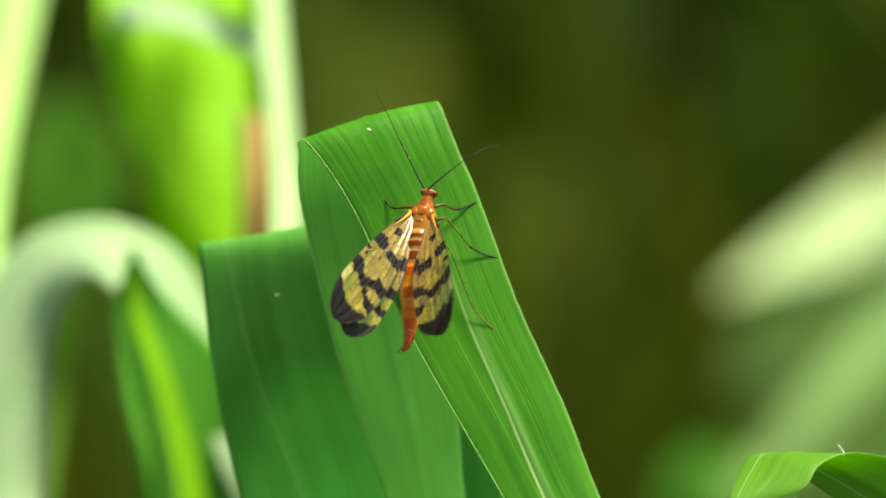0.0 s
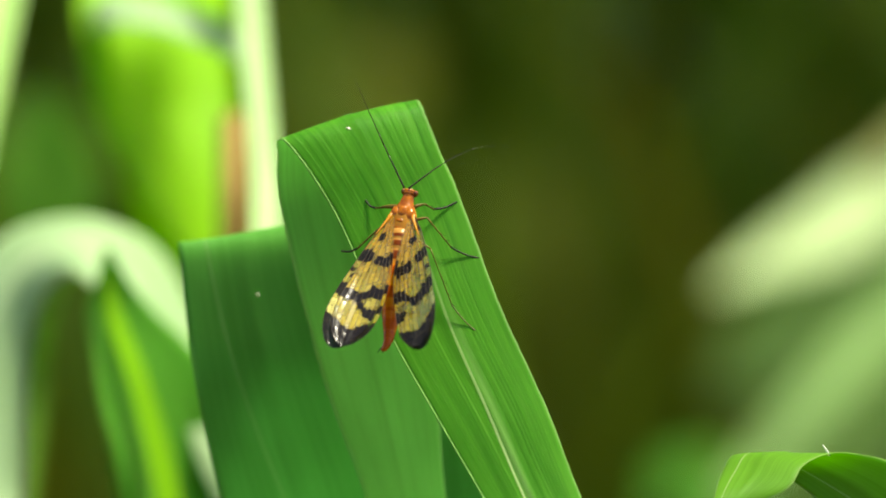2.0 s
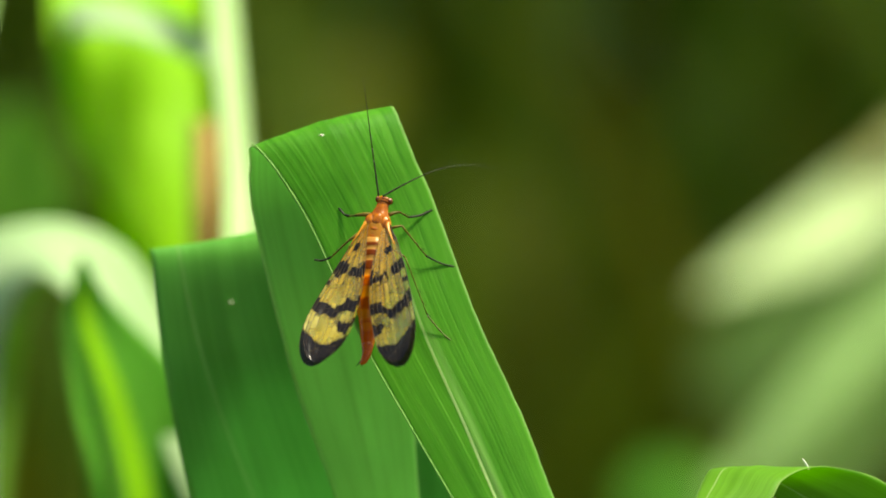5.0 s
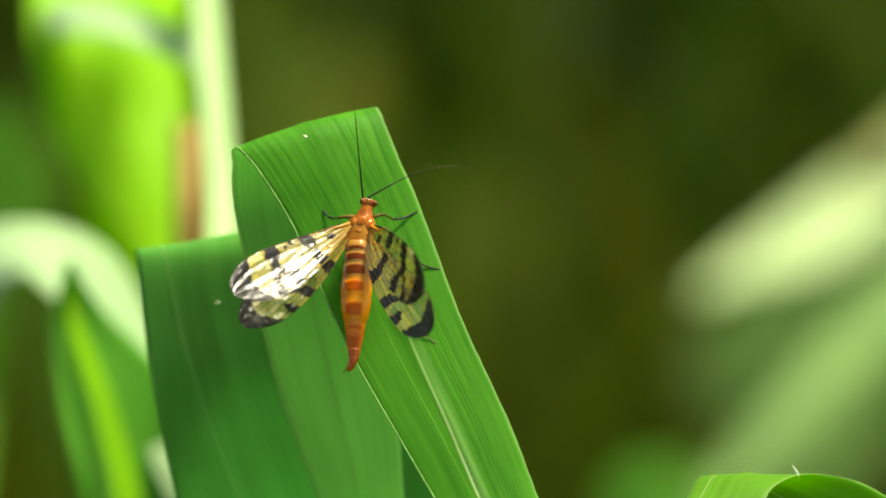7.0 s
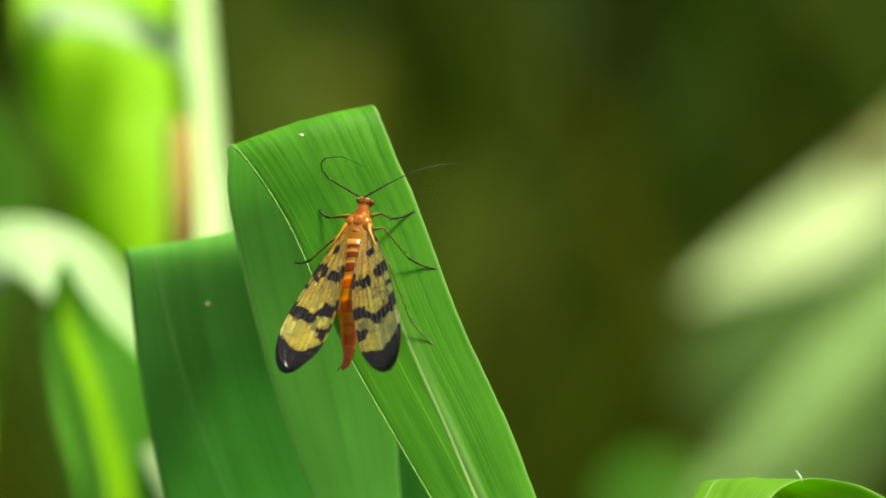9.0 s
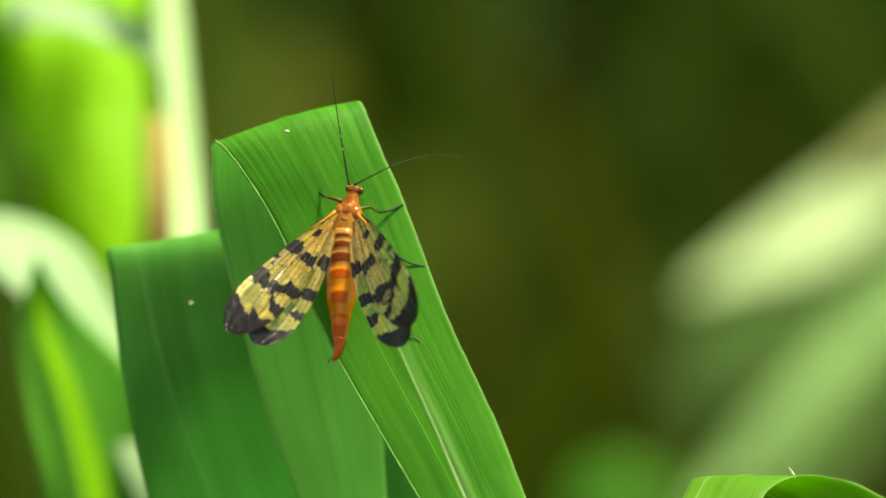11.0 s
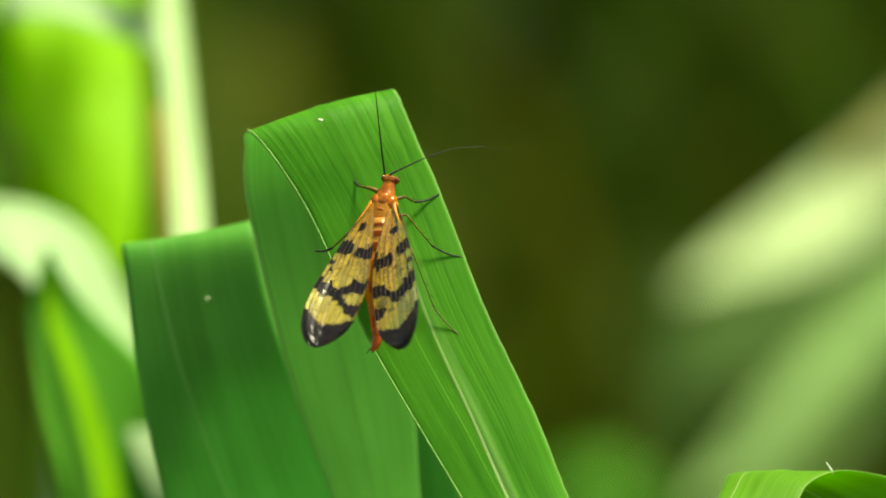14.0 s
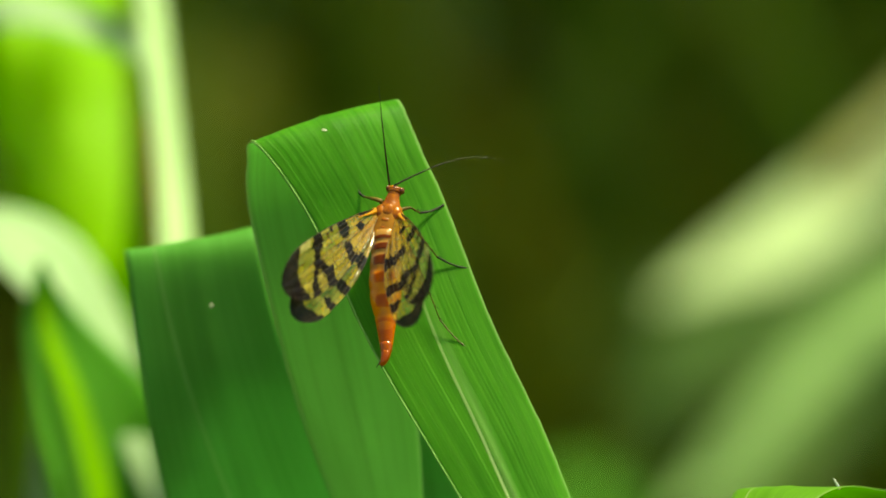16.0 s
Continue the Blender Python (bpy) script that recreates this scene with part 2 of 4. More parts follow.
STRAW = mottled("straw_brown", (0.26, 0.15, 0.03), (0.42, 0.26, 0.07), 50, 0.7, 0.3)
SOIL = mottled("soil", (0.035, 0.026, 0.006), (0.09, 0.07, 0.014), 9, 0.95, 0.8, 0.02, 0.05)
BARK = mottled("bark", (0.05, 0.032, 0.016), (0.13, 0.085, 0.04), 14, 0.9, 0.9, 0.01)
THICKET = island_green("undergrowth_green", [(0.0, (0.055, 0.108, 0.005)), (0.5, (0.12, 0.188, 0.008)), (0.75, (0.18, 0.205, 0.012)), (1.0, (0.22, 0.165, 0.015))])
CROWN = island_green("crown_green", [(0.0, (0.025, 0.07, 0.01)), (1.0, (0.07, 0.14, 0.02))], 0.5, 0.12)
MARGIN = mottled("leaf_margin", (0.13, 0.30, 0.05), (0.25, 0.44, 0.10), 800, 0.6, 0.1)
SPECK = mottled("dry_speck", (0.6, 0.55, 0.4), (0.8, 0.78, 0.65), 900, 0.7, 0)


# ---- building helpers ----
def mesh_of(name, verts, faces, uvs=None, smooth=True):
    me = bpy.data.meshes.new(name)
    me.from_pydata(verts, [], faces)
    if uvs:
        layer = me.uv_layers.new(name="UVMap")
        for lp in me.loops:
            layer.data[lp.index].uv = uvs[lp.vertex_index]
    for p in me.polygons:
        p.use_smooth = smooth
    me.update()
    return me


def part(name, data, mat, parent=None, label=""):
    if isinstance(data, bmesh.types.BMesh):
        bm = data
        data = bpy.data.meshes.new(name)
        bm.to_mesh(data)
        bm.free()
        for p in data.polygons:
            p.use_smooth = True
    if mat:
        data.materials.append(mat)
    ob = new(name, data)
    ob.parent = parent
    return tagged(ob, label)


def glide(stations, k, t):
    """Catmull-Rom between stations k and k + 1; stations are tuples of vectors."""
    n = len(stations)
    p = [stations[min(max(k + i, 0), n - 1)] for i in (-1, 0, 1, 2)]
    res = []
    for a, b, c, d in zip(*p):
        res.append(0.5 * ((2 * b) + (c - a) * t + (2 * a - 5 * b + 4 * c - d) * t * t + (3 * b - a - 3 * c + d) * t ** 3))
    return res


def blade_mesh(name, stations, base, steps=10, cross=12, cup=0.08, thick=0.00022, rib=0.00006, ripple=0.0, under=False, ragged=0.0):
    """A leaf blade with thickness, a keel along its midrib and a rounded bend."""
    rows = []
    for k in range(len(stations) - 1):
        for i in range(steps):
            rows.append(glide(stations, k, i / steps))
    rows.append(list(stations[-1]))
    n, verts, uvs, faces = len(rows), [], [], []
    normals, run, length = [], 0.0, []
    for i, (c, h) in enumerate(rows):
        tang = rows[min(i + 1, n - 1)][0] - rows[max(i - 1, 0)][0]
        normals.append(tang.cross(h).normalized())
        run += (c - rows[i - 1][0]).length if i else 0
        length.append(run)
    for side in (1, -1):
        for i, (c, h) in enumerate(rows):
            w = h.length
            for j in range(cross + 1):
                s = 2 * j / cross - 1
                wide = 1 + ragged * abs(s) ** 6 * (noise.noise((length[i] * 420, s * 3, 2)) + 0.7 * noise.noise((length[i] * 1500, s * 3, 7)))
                lift = cup * w * s * s + rib * math.exp(-(s / 0.07) ** 2) * (1 if side > 0 else -1.6)
                lift += ripple * w * math.sin(length[i] * 210 + s * 2.0) * s * s
                body = thick * (1 - 0.6 * s * s) * 0.5 * side
                verts.append(c + h * s * wide + normals[i] * (lift + body) - base)
                uvs.append(((s + 1) / 2, length[i] * 60))
    m = cross + 1
    off = n * m
    for i in range(n - 1):
        for j in range(cross):
            a = i * m + j
            faces.append((a, a + 1, a + m + 1, a + m))
            faces.append((off + a, off + a + m, off + a + m + 1, off + a + 1))
        for j in (0, cross):
            a = i * m + j
            q = (a, a + m, off + a + m, off + a)
            faces.append(q if j == 0 else q[::-1])
    for i in (0, n - 1):
        for j in range(cross):
            a = i * m + j
            q = (a, off + a, off + a + 1, a + 1)
            faces.append(q if i == 0 else q[::-1])
    me = mesh_of(name, verts, faces, uvs)
    if under:
        # the upper and the lower face of the blade, in turn
        for i in range(n - 1):
            for j in range(cross):
                me.polygons[i * (2 * cross + 2) + 2 * j].material_index = 1
    return me


def tube_mesh(name, pts, radii, sides=8, steps=4, flat=1.0):
    """A bent tapering tube with closed ends."""
    st = [(Vector(p), Vector((r, 0, 0))) for p, r in zip(pts, radii)]
    rows = []
    for k in range(len(st) - 1):
        for i in range(steps):
            rows.append(glide(st, k, i / steps))
    rows.append(list(st[-1]))
    verts, faces, n = [], [], len(rows)
    ref = Vector((0.13, 0.21, 0.97))
    for i, (c, r) in enumerate(rows):
        tang = (rows[min(i + 1, n - 1)][0] - rows[max(i - 1, 0)][0]).normalized()
        if abs(tang.dot(ref)) > 0.95:
            ref = Vector((0.9, 0.3, 0.1))
        e1 = tang.cross(ref).normalized()
        e2 = tang.cross(e1)
        ref = -e2 if ref.dot(e2) < 0 else e2
        for j in range(sides):
            t = 2 * math.pi * j / sides
            verts.append(c + (e1 * math.cos(t) + e2 * math.sin(t) * flat) * max(abs(r.x), 1e-6))
    for i in range(n - 1):
        for j in range(sides):
            a, b = i * sides + j, i * sides + (j + 1) % sides
            faces.append((a, b, b + sides, a + sides))
    faces.append(tuple(range(sides))[::-1])
    faces.append(tuple((n - 1) * sides + j for j in range(sides)))
    me = mesh_of(name, verts, faces)
    bm = bmesh.new()
    bm.from_mesh(me)
    bmesh.ops.recalc_face_normals(bm, faces=bm.faces)
    bm.to_mesh(me)
    bm.free()
    return me


def ground_under(r, a):
    p = V(r, 0, a)
    return Vector((p.x, p.y, 0.0))


def speck(pos, size, plant, mat=None, label="dry whitish speck stuck to the leaf"):
    """A dry crumb stuck to a leaf."""
    bm = bmesh.new()
    m = Matrix.Translation(pos - plant.location) @ Matrix.Rotation(0.25, 4, 'Y') @ Matrix.Diagonal((size[0] * 0.001, size[1] * 0.001, size[2] * 0.001, 1))
    bmesh.ops.create_icosphere(bm, subdivisions=2, radius=1, matrix=m)
    for v in bm.verts:
        v.co += Vector((noise.noise(v.co * 3000), noise.noise(v.co * 2500), 0)) * 0.00008
    part("speck", bm, mat or SPECK, plant, label)


def reed_plant(label, r, a, top, leaves, stem_mat=None, lean=(0, 0), radius=2.6, group="reed plants"):
    """A reed: stem from the ground to a height of top mm, and leaves (mesh name stations, material, height of its joint, options)."""
    base = ground_under(r, a)
    plant = tagged(new("reed_plant"), label, "plant", group)
    plant.location = base
    tip = Vector((lean[0] * 0.001, lean[1] * 0.001, top * 0.001))
    pts = [tip * k + Vector((0.002 * math.sin(k * 5 + r), 0, 0)) * (k > 0) for k in (0, 0.25, 0.5, 0.75, 1)]
    stem = part("stem", tube_mesh("stem", pts, [radius * 0.001 * q for q in (1.3, 1.1, 1.0, 0.85, 0.5)], 10, 5), stem_mat or STEM_GREEN, plant)
    for z in range(120, int(top) - 30, 150):
        k = z / top
        p = tip * k + Vector((0.002 * math.sin(k * 5 + r), 0, 0))
        part("stem_node", tube_mesh("stem_node", [p + Vector((0, 0, q * 0.001)) for q in (-4, 0, 4)], [radius * 0.0011, radius * 0.00145, radius * 0.0011], 10, 3), STRAW, stem)
    for stations, mat, joint, opts in leaves:
        k = joint / top
        q = base + tip * k + Vector((0.002 * math.sin(k * 5 + r), 0, 0))
        away = (stations[-1][0] - q)
        side = stations[-1][1].normalized()
        full = list(stations) + [(q + away * 0.45 - Vector((0, 0, 0.01)), side * 0.005), (q - Vector((0, 0, 0.012)), side * 0.0022)]
        leaf = part("leaf", blade_mesh("leaf", full, base, **opts), mat, plant)
        if "under" in opts:
            leaf.data.materials.append(UNDER_GREEN)
    return plant


# ---- setting ----
def build_ground():
    verts, faces = [], []
    xs = [-3000, -60, -12, -4] + [x * 0.12 - 2.4 for x in range(41)] + [4, 12, 60, 3000]
    ys = [-3000, -60, -12, -4] + [y * 0.12 - 1.2 for y in range(51)] + [7, 14, 60, 3000]
    for y in ys:
        for x in xs:
            near = abs(x) < 3.5 and abs(y) < 6
            verts.append((x, y, (noise.noise((x * 2.1, y * 2.1, 0)) * 0.02 - 0.004) if near else -0.004))
    w = len(xs)
    for j in range(len(ys) - 1):
        for i in range(w - 1):
            a = j * w + i
            faces.append((a, a + 1, a + w + 1, a + w))
    tagged(part("ground", mesh_of("ground", verts, faces), SOIL), "dark brown soil under the reeds", "ground", kind="structure")


build_ground()

# ---- the perch: a reed leaf bent over itself ----
perch_leaf = [
    C(25.49, -59.40, -34, 0.71, 0.20, 0), C(22.85, -49.14, -26, 2.66, 0.10, 0), C(16.94, -36.13, -15, 3.83, 0.21, 0), C(10.50, -23.81, -9.4, 4.38, 0.32, 0),
    C(6.46, -15.43, -6.2, 5.02, 0.75, 0), C(1.88, -6.40, -2.9, 5.36, 1.07, 0), C(-2.22, 3.74, 0.8, 5.56, 1.62, 0.3), C(-4.72, 8.74, 2.1, 5.84, 1.79, 0.5),
    C(-6.53, 11.98, 3.5, 6.37, 1.96, 0.8), C(-7.54, 12.63, 5.6, 6.45, 1.97, 1.3), C(-8.25, 10.89, 8.6, 5.94, 1.81, 1.5), C(-8.18, 6.13, 11, 5.86, 1.33, 1), C(-6.65, -1.61, 12.5, 5.76, 1.00, 0.5),
    C(-4.46, -11.65, 15.5, 5.41, 0.78, 0), C(-3.13, -17.85, 17.5, 4.70, 0.56, 0), C(-1.69, -24.79, 20, 3.82, 0.45, 0), C(0.91, -40.39, 27, 3.42, 0.23, 0), C(4.40, -61.36, 36, 2.90, 0.12, 0),
]
band_leaf = [C(1.61, -9.13, 31, 0.46, 0.23, 0), C(2.42, -14.32, 32, 1.84, 0.29, 0), C(3.11, -19.53, 33, 2.42, 0.23, 0), C(3.81, -26.50, 34, 2.66, 0.12, 0), C(5.10, -41.08, 36, 2.67, 0.00, 0)]
perch_plant = reed_plant("green reed plant with a leaf bent over itself", 18, 55, 470, [(perch_leaf, PERCH_GREEN, 400, dict(steps=14, cross=30, cup=0.05, ripple=0.012, under=True, ragged=0.013)), (band_leaf, DEEP_GREEN, 380, {})])

for place, size in ((V(-7.02, 11.48, 3.15), (0.44, 0.13, 0.10)), (V(2.91, -2.16, -1.35), (0.16, 0.22, 0.08)), (V(2.26, -2.75, -1.5), (0.12, 0.1, 0.06))):
    speck(place, size, perch_plant)
for place, size in ((V(-12.13, 10.76, 5.3), (0.22, 0.13, 0.10)), (V(-10.60, 11.20, 5.3), (0.12, 0.10, 0.10)), (V(-9.34, 11.58, 5.3), (0.16, 0.11, 0.13)), (V(-7.81, 12.02, 5.3), (0.12, 0.10, 0.11)), (V(-6.94, 12.29, 5.3), (0.10, 0.08, 0.11)), (V(-4.48, 13.01, 5.5), (0.15, 0.10, 0.10)), (V(-2.62, 13.56, 5.7), (0.13, 0.10, 0.11))):
    speck(place, size, perch_plant, STEM_GREEN, "small green bump on the leaf's fold")

edge_line = [glide([(c - h * 0.99,) for c, h in perch_leaf], k, q / 4)[0] - perch_plant.location for k in range(2, 9) for q in range(4)]
part("leaf_margin", tube_mesh("leaf_margin", edge_line, [0.00005] * len(edge_line), 6, 2), MARGIN, perch_plant, "pale raised margin of the leaf")

dark_leaf = [
    C(-15.40, -10.30, 21.8, 6.80, -1.70, 0), C(-16.60, -6.50, 21.5, 6.60, -0.60, 0), C(-17.80, -1.63, 21.3, 6.20, 0.60, 0), C(-18.36, 0.73, 20.9, 5.97, 1.01, 0.4), C(-18.32, 1.29, 19.9, 5.96, 1.01, 0.4), C(-18.01, -0.50, 18.9, 6.06, 0.95, 0),
    C(-17.17, -5.55, 18.9, 6.40, 0.84, 0), C(-15.75, -11.75, 19.5, 7.03, 0.62, 0), C(-13.81, -18.62, 21.6, 7.81, 0.34, 0), C(-11.76, -25.63, 24.8, 8.33, 0.17, 0), C(-9.50, -37.03, 31.5, 8.11, 0.00, 0), C(-8.50, -52.48, 46, 5.31, 0.12, 0),
]
dark_plant = reed_plant("deep green reed plant with a broad folded leaf", -2, 75, 450, [(dark_leaf, DEEP_GREEN, 400, dict(steps=8, cross=20, cup=0.04))])

speck(V(-16.48, -4.54, 18.4), (0.13, 0.15, 0.08), dark_plant)

curl_leaf = [
    C(26.43, -28.88, -9, 0.27, 0.00, 0), C(27.58, -25.98, -8.5, 0.90, -0.21, 0), C(29.07, -23.59, -7.5, 1.92, -0.43, 0), C(31.04, -21.46, -5, 3.00, -0.64, -2), C(32.52, -19.65, -2, 3.01, -0.43, -3),
    C(35.53, -19.82, 1, 2.71, 0.65, -2), C(38.93, -21.37, 3, 2.50, 1.74, 0), C(43.46, -24.08, 5, 2.18, 3.06, 0), C(50.31, -29.60, 8, 1.65, 3.84, 0), C(57.34, -40.90, 12, 0.55, 3.32, 0),
]
curl_plant = reed_plant("bright green young reed plant with a curled leaf tip", 62, 45, 470, [(curl_leaf, CURL_GREEN, 420, dict(steps=8, cross=16, cup=0.12))])

part("thread", tube_mesh("thread", [p - curl_plant.location for p in (V(38.40, -19.70, 0), V(38.10, -19.20, -0.4), V(37.75, -18.70, -0.8))], [0.00012, 0.0001, 0.00004], 6, 3), SPECK, curl_plant, "short pale thread on the leaf")

# ---- reeds behind, out of focus ----
glow_leaf = [C(-27.05, -2.05, 155, 0.71, 0.42, 0), C(-29.11, 5.07, 160, 4.00, 1.14, 0), C(-32.54, 16.63, 166, 8.06, 1.01, 2), C(-34.19, 27.60, 170, 8.98, 0.43, 6), C(-34.55, 36.10, 180, 9.12, 0.00, 8), C(-34.36, 33.37, 200, 8.32, 0.00, 6), C(-33.00, 10.98, 220, 7.78, 0.00, 0), C(-30.30, -28.33, 230, 6.31, 0.00, 0)]
crest_leaf = [C(-22.06, 23.26, 150, 0.42, 0.42, 0), C(-25.66, 26.86, 152, 0.99, 1.55, 4), C(-32.20, 29.86, 156, 0.28, 2.13, 6), C(-38.82, 30.61, 160, -0.43, 2.28, 6), C(-42.05, 28.87, 166, -1.15, 1.44, 4), C(-41.33, 26.93, 190, -0.90, 1.04, 4), C(-34.95, 24.71, 212, -0.77, 0.46, 0), C(-34.06, 3.22, 226, -0.78, 0.00, 0)]
stripe_leaf = [C(-25.40, 55.43, 165, 1.10, 0.00, 3), C(-22.65, 39.54, 152, 1.36, 0.21, 3), C(-20.65, 23.52, 138, 1.42, 0.21, 3), C(-19.10, 9.54, 126, 1.46, 0.27, 3), C(-17.86, -6.55, 112, 1.85, 0.26, 3), C(-14.77, -36.86, 110, 1.98, 0.13, 3)]
glow_plant = reed_plant("tall sunlit yellow-green reed plant", -42, 200, 520, [(glow_leaf, YELLOW_GREEN, 400, dict(cup=0.05)), (crest_leaf, ARCH_GLARE, 430, {}), (stripe_leaf, WHITE_GLARE, 380, {})])
dry_stem = reed_plant("dry brown reed stem among green reeds", -24.5, 153, 585, [], STRAW, (2, 0), 2.8)
lime_leaf = [C(-47.46, -10.49, 480, 1.06, 0.42, 0), C(-44.80, -20.06, 482, 5.31, 0.64, 4), C(-42.00, -34.00, 486, 8.95, 0.64, 6), C(-40.46, -49.13, 490, 10.27, 0.21, 6), C(-39.62, -76.34, 496, 8.61, 0.00, 4)]
lime_plant = reed_plant("sunlit lime-green reed plant", -55, 520, 430, [(lime_leaf, YELLOW_GREEN, 380, {})])
edge_leaf = [C(-55.19, 57.28, 215, 2.32, 0.46, 3), C(-56.30, 37.91, 200, 3.03, 0.61, 3), C(-57.77, 21.58, 186, 2.67, 0.74, 3), C(-58.60, 7.32, 170, 2.17, 0.58, 3), C(-59.31, -25.23, 150, 2.11, 0.28, 3)]
haze_leaf = [C(-67.56, 27.25, 430, 1.61, 0.40, 0), C(-67.31, 19.75, 432, 7.05, 0.60, 4), C(-67.25, 10.70, 434, 9.29, 0.40, 6), C(-68.00, 1.11, 436, 7.08, 0.00, 4), C(-70.98, -10.04, 438, 2.64, 0.00, 2), C(-73.57, -36.48, 440, 2.03, 0.00, 0)]
edge_plant = reed_plant("upright reed plant pale with sun glare", -90, 220, 560, [(edge_leaf, PALE_GLARE, 380, {}), (haze_leaf, FRESH_GREEN, 360, {})])
arch_leaf = [C(-22.60, -34.00, 106, 0.60, 0.30, 0), C(-24.40, -26.00, 107, 2.10, 0.80, 2), C(-26.91, -18.07, 110, 2.20, 1.20, 4), C(-30.09, -12.53, 113, 3.05, 2.25, 7), C(-34.88, -4.61, 118, 2.27, 3.34, 8), C(-41.96, -0.67, 122, 0.00, 3.30, 8), C(-49.20, -3.97, 123, -3.37, 3.00, 5), C(-53.20, -14.68, 120, -5.60, 0.40, 0), C(-53.20, -30.47, 114, -5.40, 0.00, 0), C(-50.77, -55.90, 102, -3.50, 0.00, 0)]
arch_plant = reed_plant("reed plant with an arching leaf pale with glare", -52, 200, 480, [(arch_leaf, ARCH_GLARE, 380, {})])
spear_leaf = [C(-36.79, 0.06, 97, 0.32, 0.13, 0), C(-36.39, -6.41, 99, 2.72, 0.39, 4), C(-32.60, -16.18, 101, 6.60, 0.52, 8), C(-31.00, -24.00, 102, 6.40, 0.45, 9), C(-30.60, -32.00, 103, 5.60, 0.39, 8), C(-29.04, -49.64, 105, 5.00, 0.00, 6)]
spear_side = [C(-36.82, -1.87, 95.5, 0.26, 0.13, 0), C(-37.40, -7.03, 96.5, 1.55, 0.26, 1), C(-35.60, -16.08, 97.5, 1.70, 0.32, 2), C(-33.60, -28.53, 98.5, 2.00, 0.26, 2), C(-30.40, -49.31, 101, 2.20, 0.00, 2)]
spear_fold = [C(-36.51, -2.51, 94.5, 0.19, 0.06, 0), C(-35.79, -7.66, 95.5, 0.77, 0.13, 1), C(-32.60, -16.69, 96, 1.10, 0.19, 1), C(-29.80, -28.98, 97, 1.25, 0.13, 2), C(-27.20, -49.15, 99, 1.25, 0.00, 2)]
spear_plant = reed_plant("green reed plant with a pointed leaf", -40, 140, 440, [(spear_leaf, SPEAR_GREEN, 400, dict(cup=0.25)), (spear_side, SPEAR_GREEN, 385, {}), (spear_fold, YELLOW_GREEN, 390, {})])

slant_leaf = [C(58.75, -9.39, 600, -0.36, 0.48, 0), C(65.29, -6.09, 606, -1.43, 1.67, 4), C(73.46, -2.52, 612, -2.64, 3.37, 8), C(83.67, 1.94, 620, -3.63, 5.09, 12), C(98.73, 11.22, 640, -4.07, 5.92, 14), C(117.21, 20.46, 690, -3.47, 4.76, 12), C(147.52, 37.51, 780, -3.60, 4.71, 10), C(181.43, 53.87, 880, -2.24, 3.28, 10), C(203.79, -8.80, 880, 4.48, 2.98, 8)]
slant_leaf_d = [C(84.70, 5.07, 642, -0.49, 0.62, 0), C(92.43, 11.90, 646, -1.49, 1.73, 4), C(102.88, 21.30, 652, -1.74, 1.62, 6), C(117.85, 31.27, 690, -1.80, 1.54, 8), C(139.77, 44.41, 760, -1.63, 1.50, 8), C(169.96, 50.17, 860, -1.18, 1.47, 6), C(196.33, -8.80, 880, 2.98, 2.39, 6)]
slant_leaf_b = [C(57.77, -52.40, 556, -0.91, 0.69, 0), C(64.87, -45.15, 560, -2.52, 1.95, 3), C(72.45, -37.20, 562, -3.44, 2.64, 4), C(81.37, -27.31, 566, -3.57, 2.77, 5), C(91.68, -17.50, 572, -3.48, 3.01, 6), C(104.62, -8.05, 580, -2.80, 3.04, 6), C(126.66, -3.51, 620, -1.21, 3.63, 4), C(149.97, -46.57, 700, 6.49, 1.30, 0)]
slant_leaf_c = [C(67.42, -34.18, 770, -1.10, 1.37, 0), C(77.84, -27.36, 772, -4.68, 6.33, 0), C(90.50, -17.79, 776, -7.73, 9.93, 0), C(106.01, -6.78, 780, -8.58, 11.07, 0), C(125.87, 2.92, 785, -7.78, 10.84, 0), C(150.90, -7.91, 790, -1.34, 9.38, 0)]
slant_leaf_e = [C(90.80, -68.72, 800, -1.41, 1.12, 0), C(99.38, -58.98, 802, -5.35, 4.50, 3), C(109.57, -46.45, 806, -7.06, 6.21, 4), C(121.24, -33.85, 810, -7.08, 6.52, 4), C(138.76, -22.60, 815, -5.69, 7.11, 4), C(165, -40, 820, 4.5, 4, 0)]
slant_plant = reed_plant("sunlit reed plant with drooping leaves", 215, 850, 560, [(slant_leaf, SILVER_GLARE, 420, {}), (slant_leaf_d, TAN_LEAF, 400, {}), (slant_leaf_b, MID_GREEN, 360, {}), (slant_leaf_c, HAZE_GREEN, 340, {}), (slant_leaf_e, HAZE_GREEN, 320, {})], radius=3.2)
blob_leaf = [C(-18.16, 34.81, 1500, 3.46, 0.86, 0), C(-15.61, 48.99, 1505, 13.01, 1.30, 0), C(-13.47, 65.41, 1510, 14.34, 1.30, 10), C(-10.75, 74.84, 1530, 13.61, 0.00, 15), C(-8.69, 31.40, 1560, 11.14, 0.00, 0), C(-5.40, -103.21, 1580, 8.99, 0.00, 0)]
blob_plant = reed_plant("dim olive-green reed plant", -14, 1590, 520, [(blob_leaf, DRY_OLIVE, 380, {})], radius=3.2)
dim_leaf = [C(40, 35, 1480, 4, 1, 0), C(47, 16, 1485, 15, 2, 6), C(54, -8, 1490, 23, 2, 10), C(59, -38, 1500, 21, 1, 10), C(64, -90, 1510, 13, 0, 4)]
dim_plant = reed_plant("dim olive reed plant among shaded grass", 70, 1520, 430, [(dim_leaf, DRY_OLIVE, 380, {})], radius=3.2)
